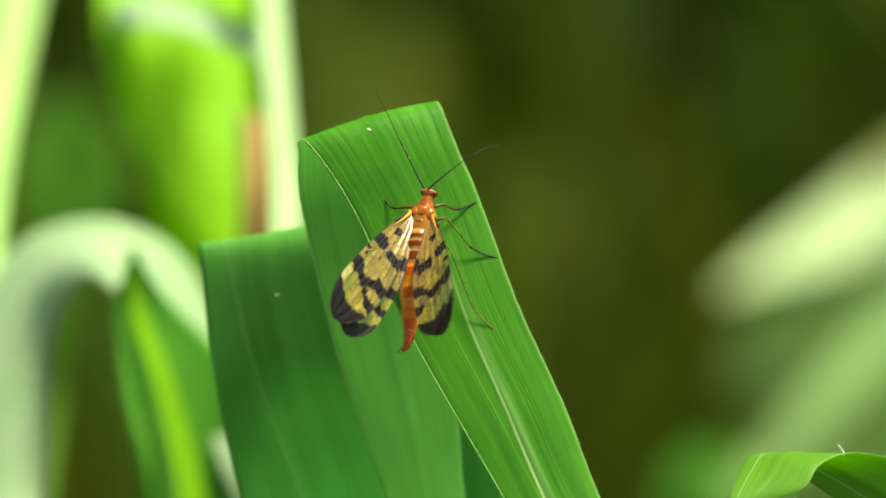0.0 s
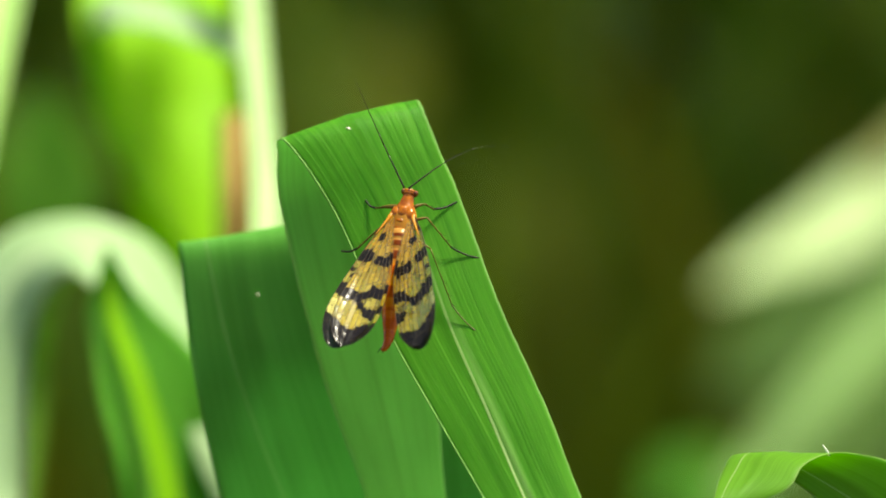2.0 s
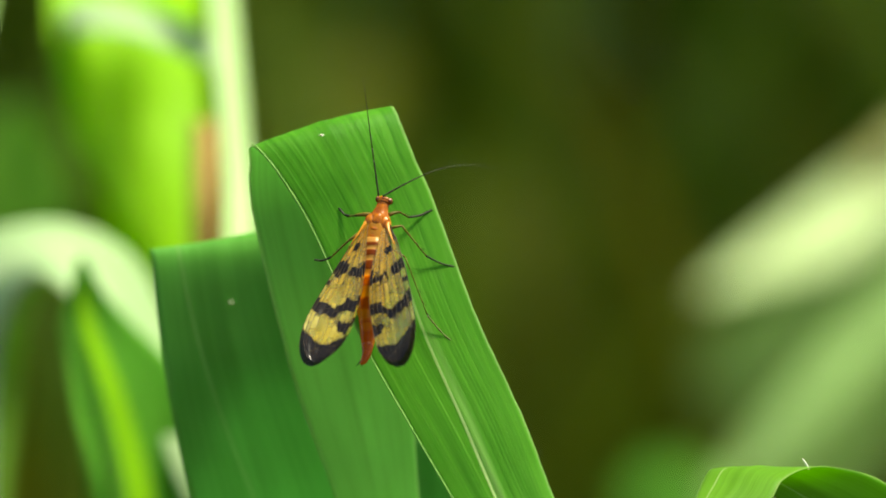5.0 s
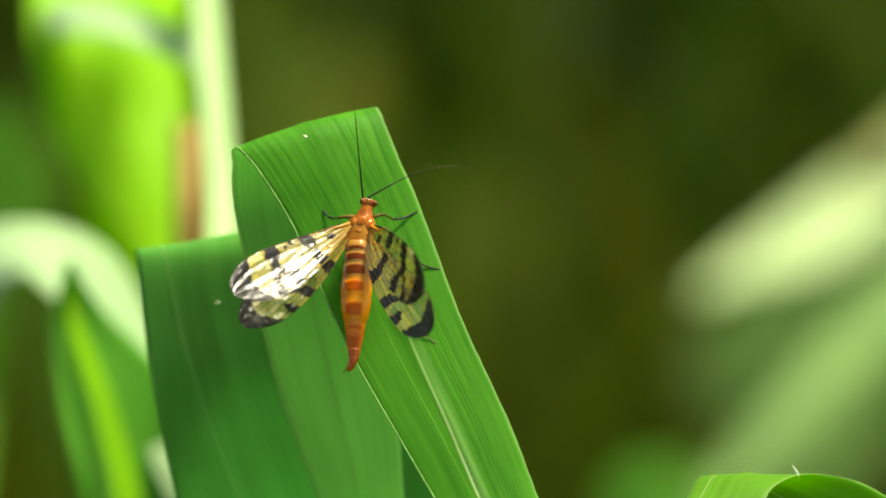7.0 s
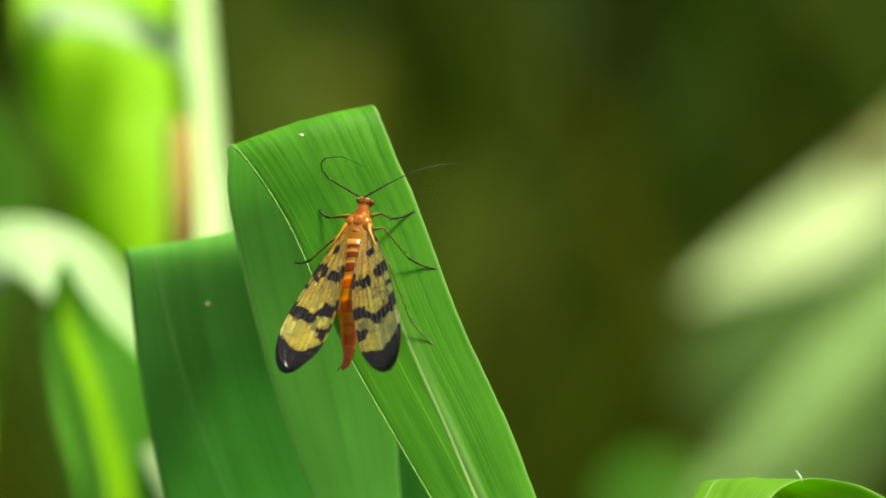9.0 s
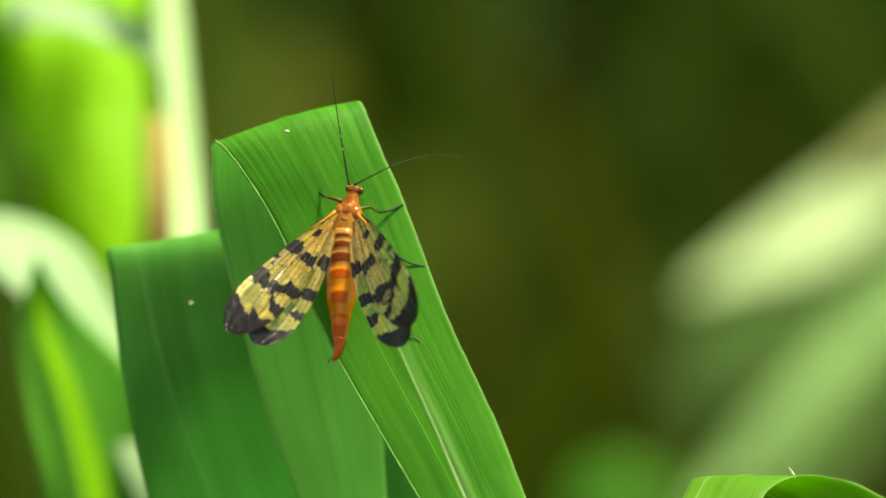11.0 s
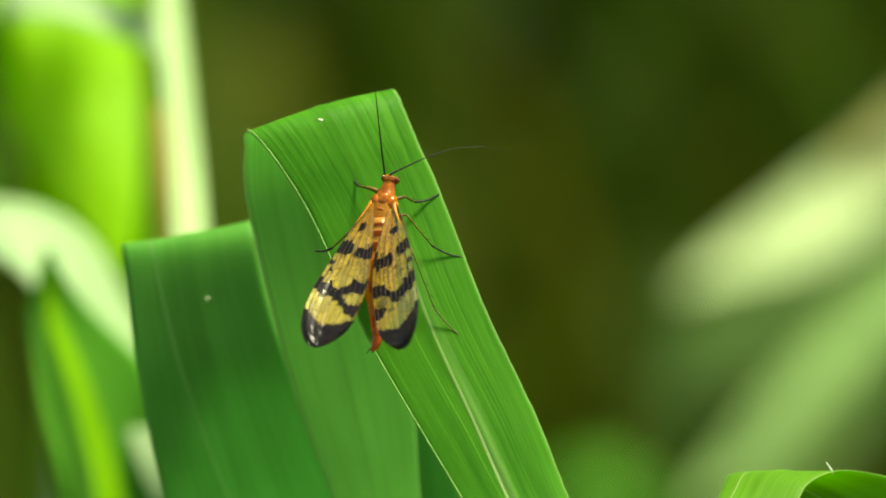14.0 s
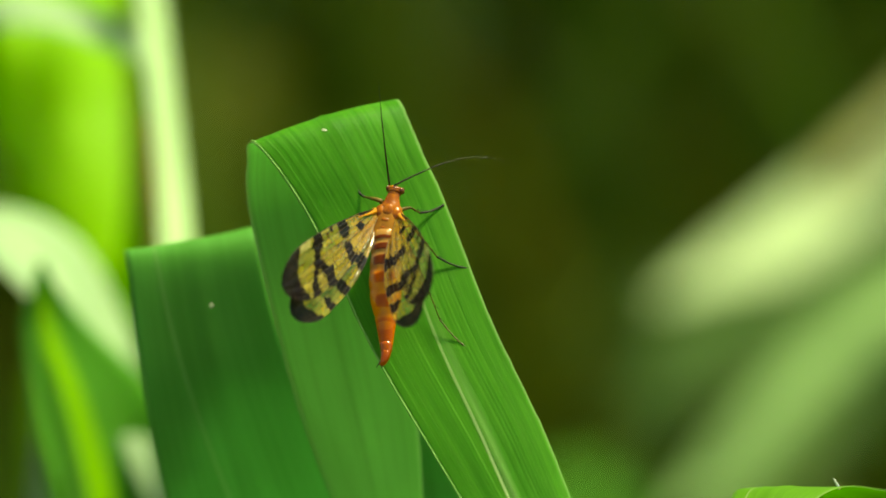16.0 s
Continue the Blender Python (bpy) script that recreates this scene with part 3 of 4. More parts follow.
low_leaf = [C(58.46, -67.32, 800, -1.41, 0.84, 0), C(62.22, -60.52, 805, -4.23, 3.67, 10), C(68.54, -57.92, 810, -0.85, 6.23, 14), C(76.20, -63.83, 815, 3.70, 4.83, 6), C(87.90, -86.91, 820, 5.71, 2.85, 0)]
low_plant = reed_plant("low mid-green reed plant", 90, 840, 420, [(low_leaf, SPEAR_GREEN, 350, {})], radius=3.2)


def undergrowth():
    """Shaded grass and broad leaves that close the place behind the reeds."""
    rnd = random.Random(4)
    verts, faces = [], []
    for i in range(5200):
        y = 1.1 + 4.2 * rnd.random() ** 0.8
        x = rnd.uniform(-1, 1) * (0.5 + 0.45 * y)
        h = rnd.uniform(0.15, 0.62)
        w = rnd.uniform(0.005, 0.02)
        an = rnd.uniform(0, 6.28)
        bend = rnd.uniform(0.1, 0.6) * h
        d = Vector((math.cos(an), math.sin(an), 0))
        s = Vector((-d.y, d.x, 0)) * w
        b = len(verts)
        for k in range(5):
            q = k / 4
            c = Vector((x, y, 0)) + Vector((0, 0, h)) * (q - 0.25 * q ** 3) + d * bend * q * q
            f = (1 - q ** 2.2) * 0.9 + 0.08
            verts += [c - s * f, c + s * f]
        for k in range(4):
            faces.append((b + 2 * k, b + 2 * k + 1, b + 2 * k + 3, b + 2 * k + 2))
    ob = part("undergrowth", mesh_of("undergrowth", verts, faces), THICKET)
    tagged(ob, "shaded dark green grass and weeds", "undergrowth", kind="stuff")


def shade_tree():
    """An unseen leafy tree, added so that its low crown shades the ground behind the reeds."""
    rnd = random.Random(9)
    tree = tagged(new("tree"), "unseen leafy tree added so its low crown shades the undergrowth", "tree")
    tree.location = (0.356, 3.5, 0)
    part("trunk", tube_mesh("trunk", [(0, 0, -0.05), (0.02, 0.02, 0.5), (-0.02, 0.05, 1.2), (0.03, 0, 2.2), (0, 0, 3.4)], [0.085, 0.062, 0.055, 0.045, 0.02], 14, 6), BARK, tree)
    ends = []
    for i in range(13):
        an = i * 2.4
        z0 = 1.0 + 0.16 * i
        reach = rnd.uniform(2.2, 3.3)
        e = Vector((math.cos(an) * reach, math.sin(an) * reach * 0.8, z0 + rnd.uniform(0.1, 0.5)))
        mid = Vector((e.x * 0.5, e.y * 0.5, z0 + 0.3))
        part("limb", tube_mesh("limb", [(0, 0.02, z0), mid, e], [0.03, 0.018, 0.005], 8, 5), BARK, tree)
        ends += [mid, e, (mid + e) / 2, mid * 0.6 + Vector((0, 0, z0 * 0.4))]
    verts, faces = [], []
    for i in range(23500):
        if rnd.random() < 0.5:
            c = rnd.choice(ends) + Vector((rnd.gauss(0, 0.3), rnd.gauss(0, 0.3), rnd.gauss(0, 0.12)))
        else:
            an, q = rnd.uniform(0, 6.283), math.sqrt(rnd.random())
            q *= 1 + 0.12 * math.sin(an * 5 + 1) * (math.sin(an) > -0.5) + 0.05 * math.sin(an * 11)
            c = Vector((0.45 + 2.9 * q * math.cos(an), -0.5 + 2.2 * q * math.sin(an), rnd.uniform(1.2, 2.0)))
        d = Vector((rnd.gauss(0, 1), rnd.gauss(0, 1), rnd.gauss(-0.4, 0.4))).normalized()
        s = d.cross(Vector((rnd.gauss(0, 0.5), rnd.gauss(0, 0.5), 1))).normalized()
        l, w = rnd.uniform(0.05, 0.10), rnd.uniform(0.018, 0.034)
        nrm = d.cross(s)
        b = len(verts)
        verts += [c, c + d * l * 0.45 + s * w + nrm * w * 0.3, c + d * l, c + d * l * 0.45 - s * w + nrm * w * 0.3]
        faces += [(b, b + 1, b + 2), (b, b + 2, b + 3)]
    tagged(part("crown", mesh_of("crown", verts, faces, smooth=False), CROWN, tree), kind="stuff")


undergrowth()
shade_tree()

# ---- the scorpionfly ----
FLY_UP = (UP * math.cos(radians(20)) + FWD * math.sin(radians(20)))
FLY_Z = (UP * math.sin(radians(20)) - FWD * math.cos(radians(20)))
FLY_Y = FLY_UP * math.cos(radians(8.5)) + RIGHT * math.sin(radians(8.5))
FLY_X = FLY_Y.cross(FLY_Z)
FLY_REST = Matrix.Translation(V(-2.11, 1.70, 0.08)) @ Matrix((FLY_X, FLY_Y, FLY_Z)).transposed().to_4x4()
MM = 0.001
# head and thorax lean to their right and show the right flank
BODY = Matrix.Translation((0, 0, 2.3 * MM)) @ Matrix.Rotation(radians(-7), 4, 'Z') @ Matrix.Rotation(radians(-11), 4, 'Y') @ Matrix.Translation((0, 0, -2.3 * MM))


def insect_material(name, a, b, scale=900, rough=0.35, spec=0.5, sss=0.0, dist=0.00004):
    m = mottled(name, a, b, scale, rough, 0.5, dist, spec)
    p = m.node_tree.nodes["Principled BSDF"]
    p.inputs["Subsurface Weight"].default_value = sss
    p.inputs["Subsurface Radius"].default_value = (0.0006, 0.0002, 0.0001)
    return m


CHITIN = insect_material("orange_brown_chitin", (0.15, 0.034, 0.002), (0.32, 0.092, 0.004), 1300, 0.24, 0.24, 0.0, 0.00012)
FLANK = insect_material("olive_amber_flank", (0.20, 0.072, 0.006), (0.36, 0.15, 0.012), 900, 0.3, 0.25, 0.1, 0.00008)
RUSTY = insect_material("rusty_plate", (0.26, 0.040, 0.002), (0.38, 0.085, 0.004), 900, 0.15, 0.22)
AMBER = insect_material("amber_membrane", (0.50, 0.20, 0.012), (0.64, 0.32, 0.026), 600, 0.24, 0.4, 0.2)
EYE_BROWN = insect_material("eye_brown", (0.10, 0.022, 0.010), (0.16, 0.04, 0.012), 2500, 0.22, 0.5)
BLACK = insect_material("black_bristle", (0.006, 0.005, 0.004), (0.016, 0.012, 0.008), 1500, 0.6, 0.2)
FEELER = insect_material("feeler_brown", (0.012, 0.010, 0.006), (0.03, 0.024, 0.012), 1500, 0.4, 0.25)
LEG = insect_material("olive_yellow_leg", (0.055, 0.050, 0.007), (0.14, 0.085, 0.012), 1200, 0.45, 0.15)
HIND_LEG = insect_material("brown_green_hind_leg", (0.045, 0.062, 0.008), (0.10, 0.075, 0.010), 1200, 0.45, 0.15)
ROOT = insect_material("amber_wing_root", (0.34, 0.12, 0.008), (0.48, 0.20, 0.014), 900, 0.3, 0.25)
FOOT = insect_material("dark_olive_foot", (0.05, 0.042, 0.012), (0.11, 0.085, 0.02), 1200, 0.45)
FINE_VEIN = insect_material("fine_wing_vein", (0.05, 0.035, 0.009), (0.12, 0.08, 0.016), 1500, 0.35, 0.5)
VEIN = insect_material("wing_vein", (0.010, 0.007, 0.004), (0.042, 0.023, 0.006), 1500, 0.45, 0.15)


def plate_material(name, rim, mid, deep):
    """A back plate whose colour fades towards its edges."""
    m, nodes, links, bsdf, out = material(name)
    uv = nodes.new("ShaderNodeUVMap")
    sep = nodes.new("ShaderNodeSeparateXYZ")
    links.new(uv.outputs[0], sep.inputs[0])
    co = nodes.new("ShaderNodeTexCoord")
    nz = nodes.new("ShaderNodeTexNoise")
    nz.inputs["Scale"].default_value = 1400
    nz.inputs["Detail"].default_value = 4
    links.new(co.outputs["Object"], nz.inputs["Vector"])
    a = mth(nodes, links, 'MULTIPLY', mth(nodes, links, 'SUBTRACT', sep.outputs[0], 0.5), 2.0)
    b = mth(nodes, links, 'MULTIPLY', mth(nodes, links, 'SUBTRACT', sep.outputs[1], 0.5), 2.0)
    q = mth(nodes, links, 'ADD', mth(nodes, links, 'POWER', mth(nodes, links, 'ABSOLUTE', a), 3.4), mth(nodes, links, 'POWER', mth(nodes, links, 'ABSOLUTE', b), 4.0))
    k = mth(nodes, links, 'ADD', mth(nodes, links, 'SUBTRACT', 1.12, q), mth(nodes, links, 'MULTIPLY', mth(nodes, links, 'SUBTRACT', nz.outputs[0], 0.5), 0.8))
    r = ramp(nodes, [(0.12, rim), (0.5, mid), (1.0, deep)])
    links.new(k, r.inputs[0])
    links.new(r.outputs[0], bsdf.inputs["Base Color"])
    bsdf.inputs["Roughness"].default_value = 0.16
    bsdf.inputs["Specular IOR Level"].default_value = 0.13
    bp = nodes.new("ShaderNodeBump")
    bp.inputs["Strength"].default_value = 0.5
    bp.inputs["Distance"].default_value = 0.00007
    links.new(nz.outputs[0], bp.inputs["Height"])
    links.new(bp.outputs[0], bsdf.inputs["Normal"])
    return m


def skin_material():
    """Soft skin of the abdomen: cream near the thorax, amber beyond, rusty towards the tail."""
    m = insect_material("amber_skin", (0.43, 0.122, 0.003), (0.59, 0.212, 0.007), 600, 0.15, 0.18, 0.15)
    nodes, links = m.node_tree.nodes, m.node_tree.links
    bsdf = nodes["Principled BSDF"]
    co = nodes.new("ShaderNodeTexCoord")
    sep = nodes.new("ShaderNodeSeparateXYZ")
    links.new(co.outputs["Object"], sep.inputs[0])
    src = bsdf.inputs["Base Color"].links[0].from_socket
    for gain, shift, colour in ((420.0, 1.75, (0.28, 0.135, 0.028, 1)), (-700.0, -4.9, (0.45, 0.105, 0.004, 1))):
        k = mth(nodes, links, 'ADD', mth(nodes, links, 'MULTIPLY', sep.outputs[1], gain), shift, True)
        mix = nodes.new("ShaderNodeMix")
        mix.data_type = 'RGBA'
        links.new(k, mix.inputs[0])
        links.new(src, mix.inputs[6])
        mix.inputs[7].default_value = colour
        src = mix.outputs[2]
    links.new(src, bsdf.inputs["Base Color"])
    return m


BROWN_PLATE = plate_material("brown_plate", (0.26, 0.10, 0.02), (0.15, 0.034, 0.004), (0.105, 0.020, 0.003))
RED_PLATE = plate_material("red_brown_plate", (0.58, 0.20, 0.006), (0.46, 0.108, 0.004), (0.34, 0.058, 0.002))
SKIN = skin_material()


def wing_material():
    """A glossy membrane, clear where it is yellow and dense where it is black; the pigment lies in the mesh."""
    m, nodes, links, bsdf, out = material("wing_membrane")
    at = nodes.new("ShaderNodeAttribute")
    at.attribute_name = "pigment"
    co = nodes.new("ShaderNodeTexCoord")
    nz = nodes.new("ShaderNodeTexNoise")
    nz.inputs["Scale"].default_value = 2200
    nz.inputs["Detail"].default_value = 3
    links.new(co.outputs["Object"], nz.inputs["Vector"])
    tint = nodes.new("ShaderNodeMix")
    tint.data_type = 'RGBA'
    tint.blend_type = 'MULTIPLY'
    tint.inputs[0].default_value = 0.5
    shade = ramp(nodes, [(0.35, (0.55, 0.5, 0.42)), (0.62, (1, 1, 1))])
    links.new(nz.outputs[0], shade.inputs[0])
    links.new(at.outputs["Color"], tint.inputs[6])
    links.new(shade.outputs[0], tint.inputs[7])
    links.new(tint.outputs[2], bsdf.inputs["Base Color"])
    bsdf.inputs["Roughness"].default_value = 0.4
    bsdf.inputs["Specular IOR Level"].default_value = 0.0
    bump = nodes.new("ShaderNodeBump")
    bump.inputs["Strength"].default_value = 0.35
    bump.inputs["Distance"].default_value = 0.00006
    links.new(nz.outputs[0], bump.inputs["Height"])
    tr = nodes.new("ShaderNodeBsdfTranslucent")
    links.new(tint.outputs[2], tr.inputs[0])
    both = nodes.new("ShaderNodeMixShader")
    both.inputs[0].default_value = 0.35
    links.new(bsdf.outputs[0], both.inputs[1])
    links.new(tr.outputs[0], both.inputs[2])
    clear = nodes.new("ShaderNodeBsdfTransparent")
    fin = nodes.new("ShaderNodeMixShader")
    links.new(at.outputs["Alpha"], fin.inputs[0])
    links.new(clear.outputs[0], fin.inputs[1])
    links.new(both.outputs[0], fin.inputs[2])
    gloss = nodes.new("ShaderNodeBsdfGlossy")
    gloss.inputs["Roughness"].default_value = WING_GLOSS_ROUGH
    gloss.inputs["Color"].default_value = (1, 0.97, 0.97, 1)
    links.new(bump.outputs[0], gloss.inputs["Normal"])
    shine = nodes.new("ShaderNodeMixShader")
    dense = mth(nodes, links, 'MULTIPLY', mth(nodes, links, 'SUBTRACT', at.outputs["Alpha"], 0.84), 8.0, True)
    links.new(mth(nodes, links, 'MULTIPLY', mth(nodes, links, 'SUBTRACT', 1.0, mth(nodes, links, 'MULTIPLY', dense, 0.55)), WING_GLOSS), shine.inputs[0])
    links.new(fin.outputs[0], shine.inputs[1])
    links.new(gloss.outputs[0], shine.inputs[2])
    links.new(shine.outputs[0], out.inputs[0])
    return m


WING_GLOSS, WING_GLOSS_ROUGH = 0.048, 0.25
MEMBRANE = wing_material()
STRIPS = (0.0, 0.09, 0.20, 0.31, 0.43, 0.55, 0.67, 0.79, 0.91, 1.0)
VEIN_STARTS = (0.30, 0.14, 0.36, 0.06, 0.30, 0.05, 0.26, 0.02)


def along(table, u):
    """A smooth line through the (place, value) pairs of a table."""
    pts = [(Vector((a, b, 0)),) for a, b in table]
    for k in range(len(table) - 1):
        if u <= table[k + 1][0] or k == len(table) - 2:
            q = (u - table[k][0]) / (table[k + 1][0] - table[k][0])
            return glide(pts, k, min(1, max(0, q)))[0].y


# distance of the leading and of the trailing edge from the wing's axis, in mm
FORE_EDGES = (((0, 0.30), (0.12, 0.80), (0.35, 1.50), (0.55, 2.00), (0.72, 2.25), (0.86, 2.20), (1, 2.05)),
              ((0, 0.34), (0.12, 1.00), (0.35, 1.95), (0.55, 2.60), (0.70, 2.70), (0.85, 2.55), (1, 2.15)))
HIND_EDGES = (((0, 0.28), (0.12, 0.65), (0.35, 1.30), (0.6, 1.85), (0.76, 2.00), (0.88, 1.95), (1, 1.80)),
              ((0, 0.30), (0.12, 1.00), (0.35, 1.90), (0.55, 2.35), (0.72, 2.40), (0.86, 2.30), (1, 1.95)))


def bar(u, v, a, b, thick):
    """Whether a place lies on the thick line from a to b; the wing counts as three times as long as it is wide."""
    p, q, w = Vector((u * 3, v)), Vector((a[0] * 3, a[1])), Vector((b[0] * 3, b[1]))
    d = w - q
    k = min(1, max(0, (p - q).dot(d) / max(1e-9, d.dot(d))))
    return (p - q - d * k).length < thick * 1.18


def fore_black(u, v):
    return (u > 0.835 - 0.085 * max(0, (v - 0.6) / 0.4) - 0.03 * max(0, (0.2 - v) / 0.2)
            or bar(u, v, (0.57, 1.0), (0.60, 0.78), 0.13) or bar(u, v, (0.60, 0.78), (0.655, 0.50), 0.085)
            or bar(u, v, (0.635, 0.50), (0.585, 0.26), 0.075) or bar(u, v, (0.585, 0.26), (0.60, 0.0), 0.10)
            or bar(u, v, (0.67, 0.46), (0.71, 0.26), 0.045) or bar(u, v, (0.735, 0.16), (0.75, 0.0), 0.085)
            or bar(u, v, (0.315, 0.95), (0.33, 0.68), 0.115) or bar(u, v, (0.36, 0.36), (0.375, 0.05), 0.095)
            or bar(u, v, (0.175, 0.62), (0.18, 0.45), 0.075) or bar(u, v, (0.105, 0.98), (0.11, 0.9), 0.07)
            or bar(u, v, (0.435, 1.0), (0.44, 0.88), 0.045) or bar(u, v, (0.47, 0.72), (0.475, 0.66), 0.02)
            or bar(u, v, (0.43, 0.55), (0.435, 0.5), 0.02) or bar(u, v, (0.49, 0.86), (0.495, 0.82), 0.018))


def hind_black(u, v):
    return (u > 0.865 - 0.07 * max(0, (v - 0.55) / 0.45) - 0.075 * max(0, (0.45 - v) / 0.45)
            or bar(u, v, (0.60, 1.0), (0.61, 0.72), 0.11) or bar(u, v, (0.61, 0.72), (0.635, 0.50), 0.085)
            or bar(u, v, (0.60, 0.46), (0.53, 0.22), 0.06) or bar(u, v, (0.53, 0.22), (0.525, 0.0), 0.11)
            or bar(u, v, (0.685, 0.16), (0.69, 0.0), 0.10) or bar(u, v, (0.29, 0.2), (0.30, 0.0), 0.13)
            or bar(u, v, (0.34, 0.95), (0.345, 0.85), 0.05) or bar(u, v, (0.45, 0.6), (0.455, 0.55), 0.022))


def wing(name, length, edges, black, sign, fly, seed):
    """A netted wing along +X; sign gives the side of its leading edge."""
    nx, ny = 150, 54
    rnd = random.Random(seed)
    lead, trail = edges
    breaks = []
    for k in range(len(STRIPS) - 1):
        row, u = [0.0], rnd.uniform(0.06, 0.12)
        while u < 0.99:
            row.append(u)
            u += rnd.uniform(0.045, 0.13)
        breaks.append(row + [1.0])
    tones = [[(rnd.random(), rnd.random()) for _ in row] for row in breaks]

    def at(u, v, raise_by=0.0):
        end = math.sqrt(max(0.0, 1 - max(0.0, (u - 0.70) / 0.30) ** 2.6))
        le, te = along(lead, u) * end, along(trail, u) * end
        y = -te + v * (le + te)
        strip = (v * 9) % 2
        flute = 0.045 * (abs(strip - 1) - 0.5) * min(1, (le + te) / 3)
        trough = 0.20 * ((v - 0.5) * 2) ** 2 * (le + te) / 5
        twist = 0.46 * max(0.0, (0.66 - u) / 0.66) * y
        z = flute + trough - twist - 0.5 * (u - 0.45) ** 2 + raise_by
        return Vector((u * length, y * sign, z)) * MM

    verts, faces, colours = [], [], []
    for i in range(nx + 1):
        for j in range(ny + 1):
            u, v = i / nx, j / ny
            k = max(0, min(len(STRIPS) - 2, sum(1 for s in STRIPS if s <= v) - 1))
            n = max(0, min(len(breaks[k]) - 2, sum(1 for b in breaks[k] if b <= u) - 1))
            uc, vc = (breaks[k][n] + breaks[k][n + 1]) / 2, (STRIPS[k] + STRIPS[k + 1]) / 2
            cu, cv = (u - breaks[k][n]) / max(1e-6, breaks[k][n + 1] - breaks[k][n]), (v - STRIPS[k]) / (STRIPS[k + 1] - STRIPS[k])
            verts.append(at(u, v, 0.031 * math.sin(math.pi * min(1, max(0, cu))) * math.sin(math.pi * min(1, max(0, cv))) * (tones[k][n][0] * 1.6 - 0.3) * min(1, u * 4)))
            fu = 0.13 * uc + 0.87 * u + 0.014 * noise.noise((u * 40, v * 12, seed)) + 0.010 * noise.noise((u * 16, v * 5, seed + 9))
            fv = 0.2 * vc + 0.8 * v + 0.06 * noise.noise((u * 34, v * 10, seed + 5))
            t1, t2 = tones[k][n]
            base = max(0.0, min(1.0, (0.60 - u) / 0.50))
            c = Vector((0.58, 0.415, 0.040)).lerp(Vector((0.68, 0.55, 0.13)), max(0, t1 - 0.5) * 1.6)
            c = c * (0.78 + 0.3 * t2)
            c = c.lerp(Vector((0.44, 0.20, 0.018)), base * 0.8)
            a = 0.46 + 0.12 * t2 + 0.08 * base
            if 0.66 < u < 0.78 and v > 0.84 and black is fore_black:
                c, a = Vector((0.78, 0.66, 0.20)), 0.82
            if t1 > 0.9 and u > 0.3:
                c = c * 0.55
            if black(fu, fv):
                c, a = Vector((0.010, 0.007, 0.007)) * (0.7 + 0.8 * t1), 0.975
            colours.append((c.x, c.y, c.z, a))
    for i in range(nx):
        for j in range(ny):
            a = i * (ny + 1) + j
            q = (a, a + ny + 1, a + ny + 2, a + 1)
            faces.append(q if sign > 0 else q[::-1])
    me = mesh_of(name, verts, faces)
    layer = me.color_attributes.new("pigment", 'FLOAT_COLOR', 'POINT')
    for d, c in zip(layer.data, colours):
        d.color = c
    ob = part(name, me, MEMBRANE, fly, "netted yellow membrane with black bands and a black tip")
    part("wing_base", tube_mesh("wing_base", [Vector(p) * MM for p in ((-0.15, 0.05 * sign, -0.3), (0.4, 0.12 * sign, -0.1), (1.4, 0.36 * sign, -0.06), (2.8, 0.75 * sign, -0.02))], [0.30 * MM, 0.20 * MM, 0.10 * MM, 0.04 * MM], 10, 3), ROOT, ob, "amber wing root")
    part("wing_vein", tube_mesh("wing_vein", [at(k / 24 * 0.985, 0.992, 0.01) for k in range(25)], [(0.062 - 0.0016 * k) * MM for k in range(25)], 6, 1), VEIN, ob)
    part("wing_vein", tube_mesh("wing_vein", [at(k / 24 * 0.985, 0.006, 0.005) for k in range(25)], [0.022 * MM] * 25, 5, 1), VEIN, ob)
    for v, a in zip(STRIPS[1:-1], VEIN_STARTS):
        pts = [at(a + (0.985 - a) * k / 14, v, 0.012) for k in range(15)]
        part("wing_vein", tube_mesh("wing_vein", pts, [(0.032 - 0.0012 * k) * MM for k in range(15)], 5, 1), VEIN, ob)
    verts, faces = [], []
    for k, row in enumerate(breaks):
        for u in row[1:-1]:
            if u < 0.16 or rnd.random() < 0.3:
                continue
            pts = [at(u + 0.004 * math.sin(k * 3 + u * 50), STRIPS[k] + (STRIPS[k + 1] - STRIPS[k]) * q / 2, 0.012) for q in range(3)]
            b = len(verts)
            for p in pts:
                verts += [p + Vector(o) * 0.014 * MM for o in ((1, 0, 0), (0, 0, 1), (-1, 0, 0), (0, 0, -1))]
            for r in (0, 4):
                faces += [(b + r + i, b + r + (i + 1) % 4, b + r + 4 + (i + 1) % 4, b + r + 4 + i) for i in range(4)]
    tagged(part("cross_veins", mesh_of("cross_veins", verts, faces), FINE_VEIN, ob), kind="stuff")
    return ob


def ellipsoid(bm, c, r, seg=18, rings=12, turn=None):
    m = Matrix.Translation(Vector(c) * MM) @ (turn or Matrix()) @ Matrix.Diagonal((r[0] * MM, r[1] * MM, r[2] * MM, 1))
    bmesh.ops.create_uvsphere(bm, u_segments=seg, v_segments=rings, radius=1, matrix=m)


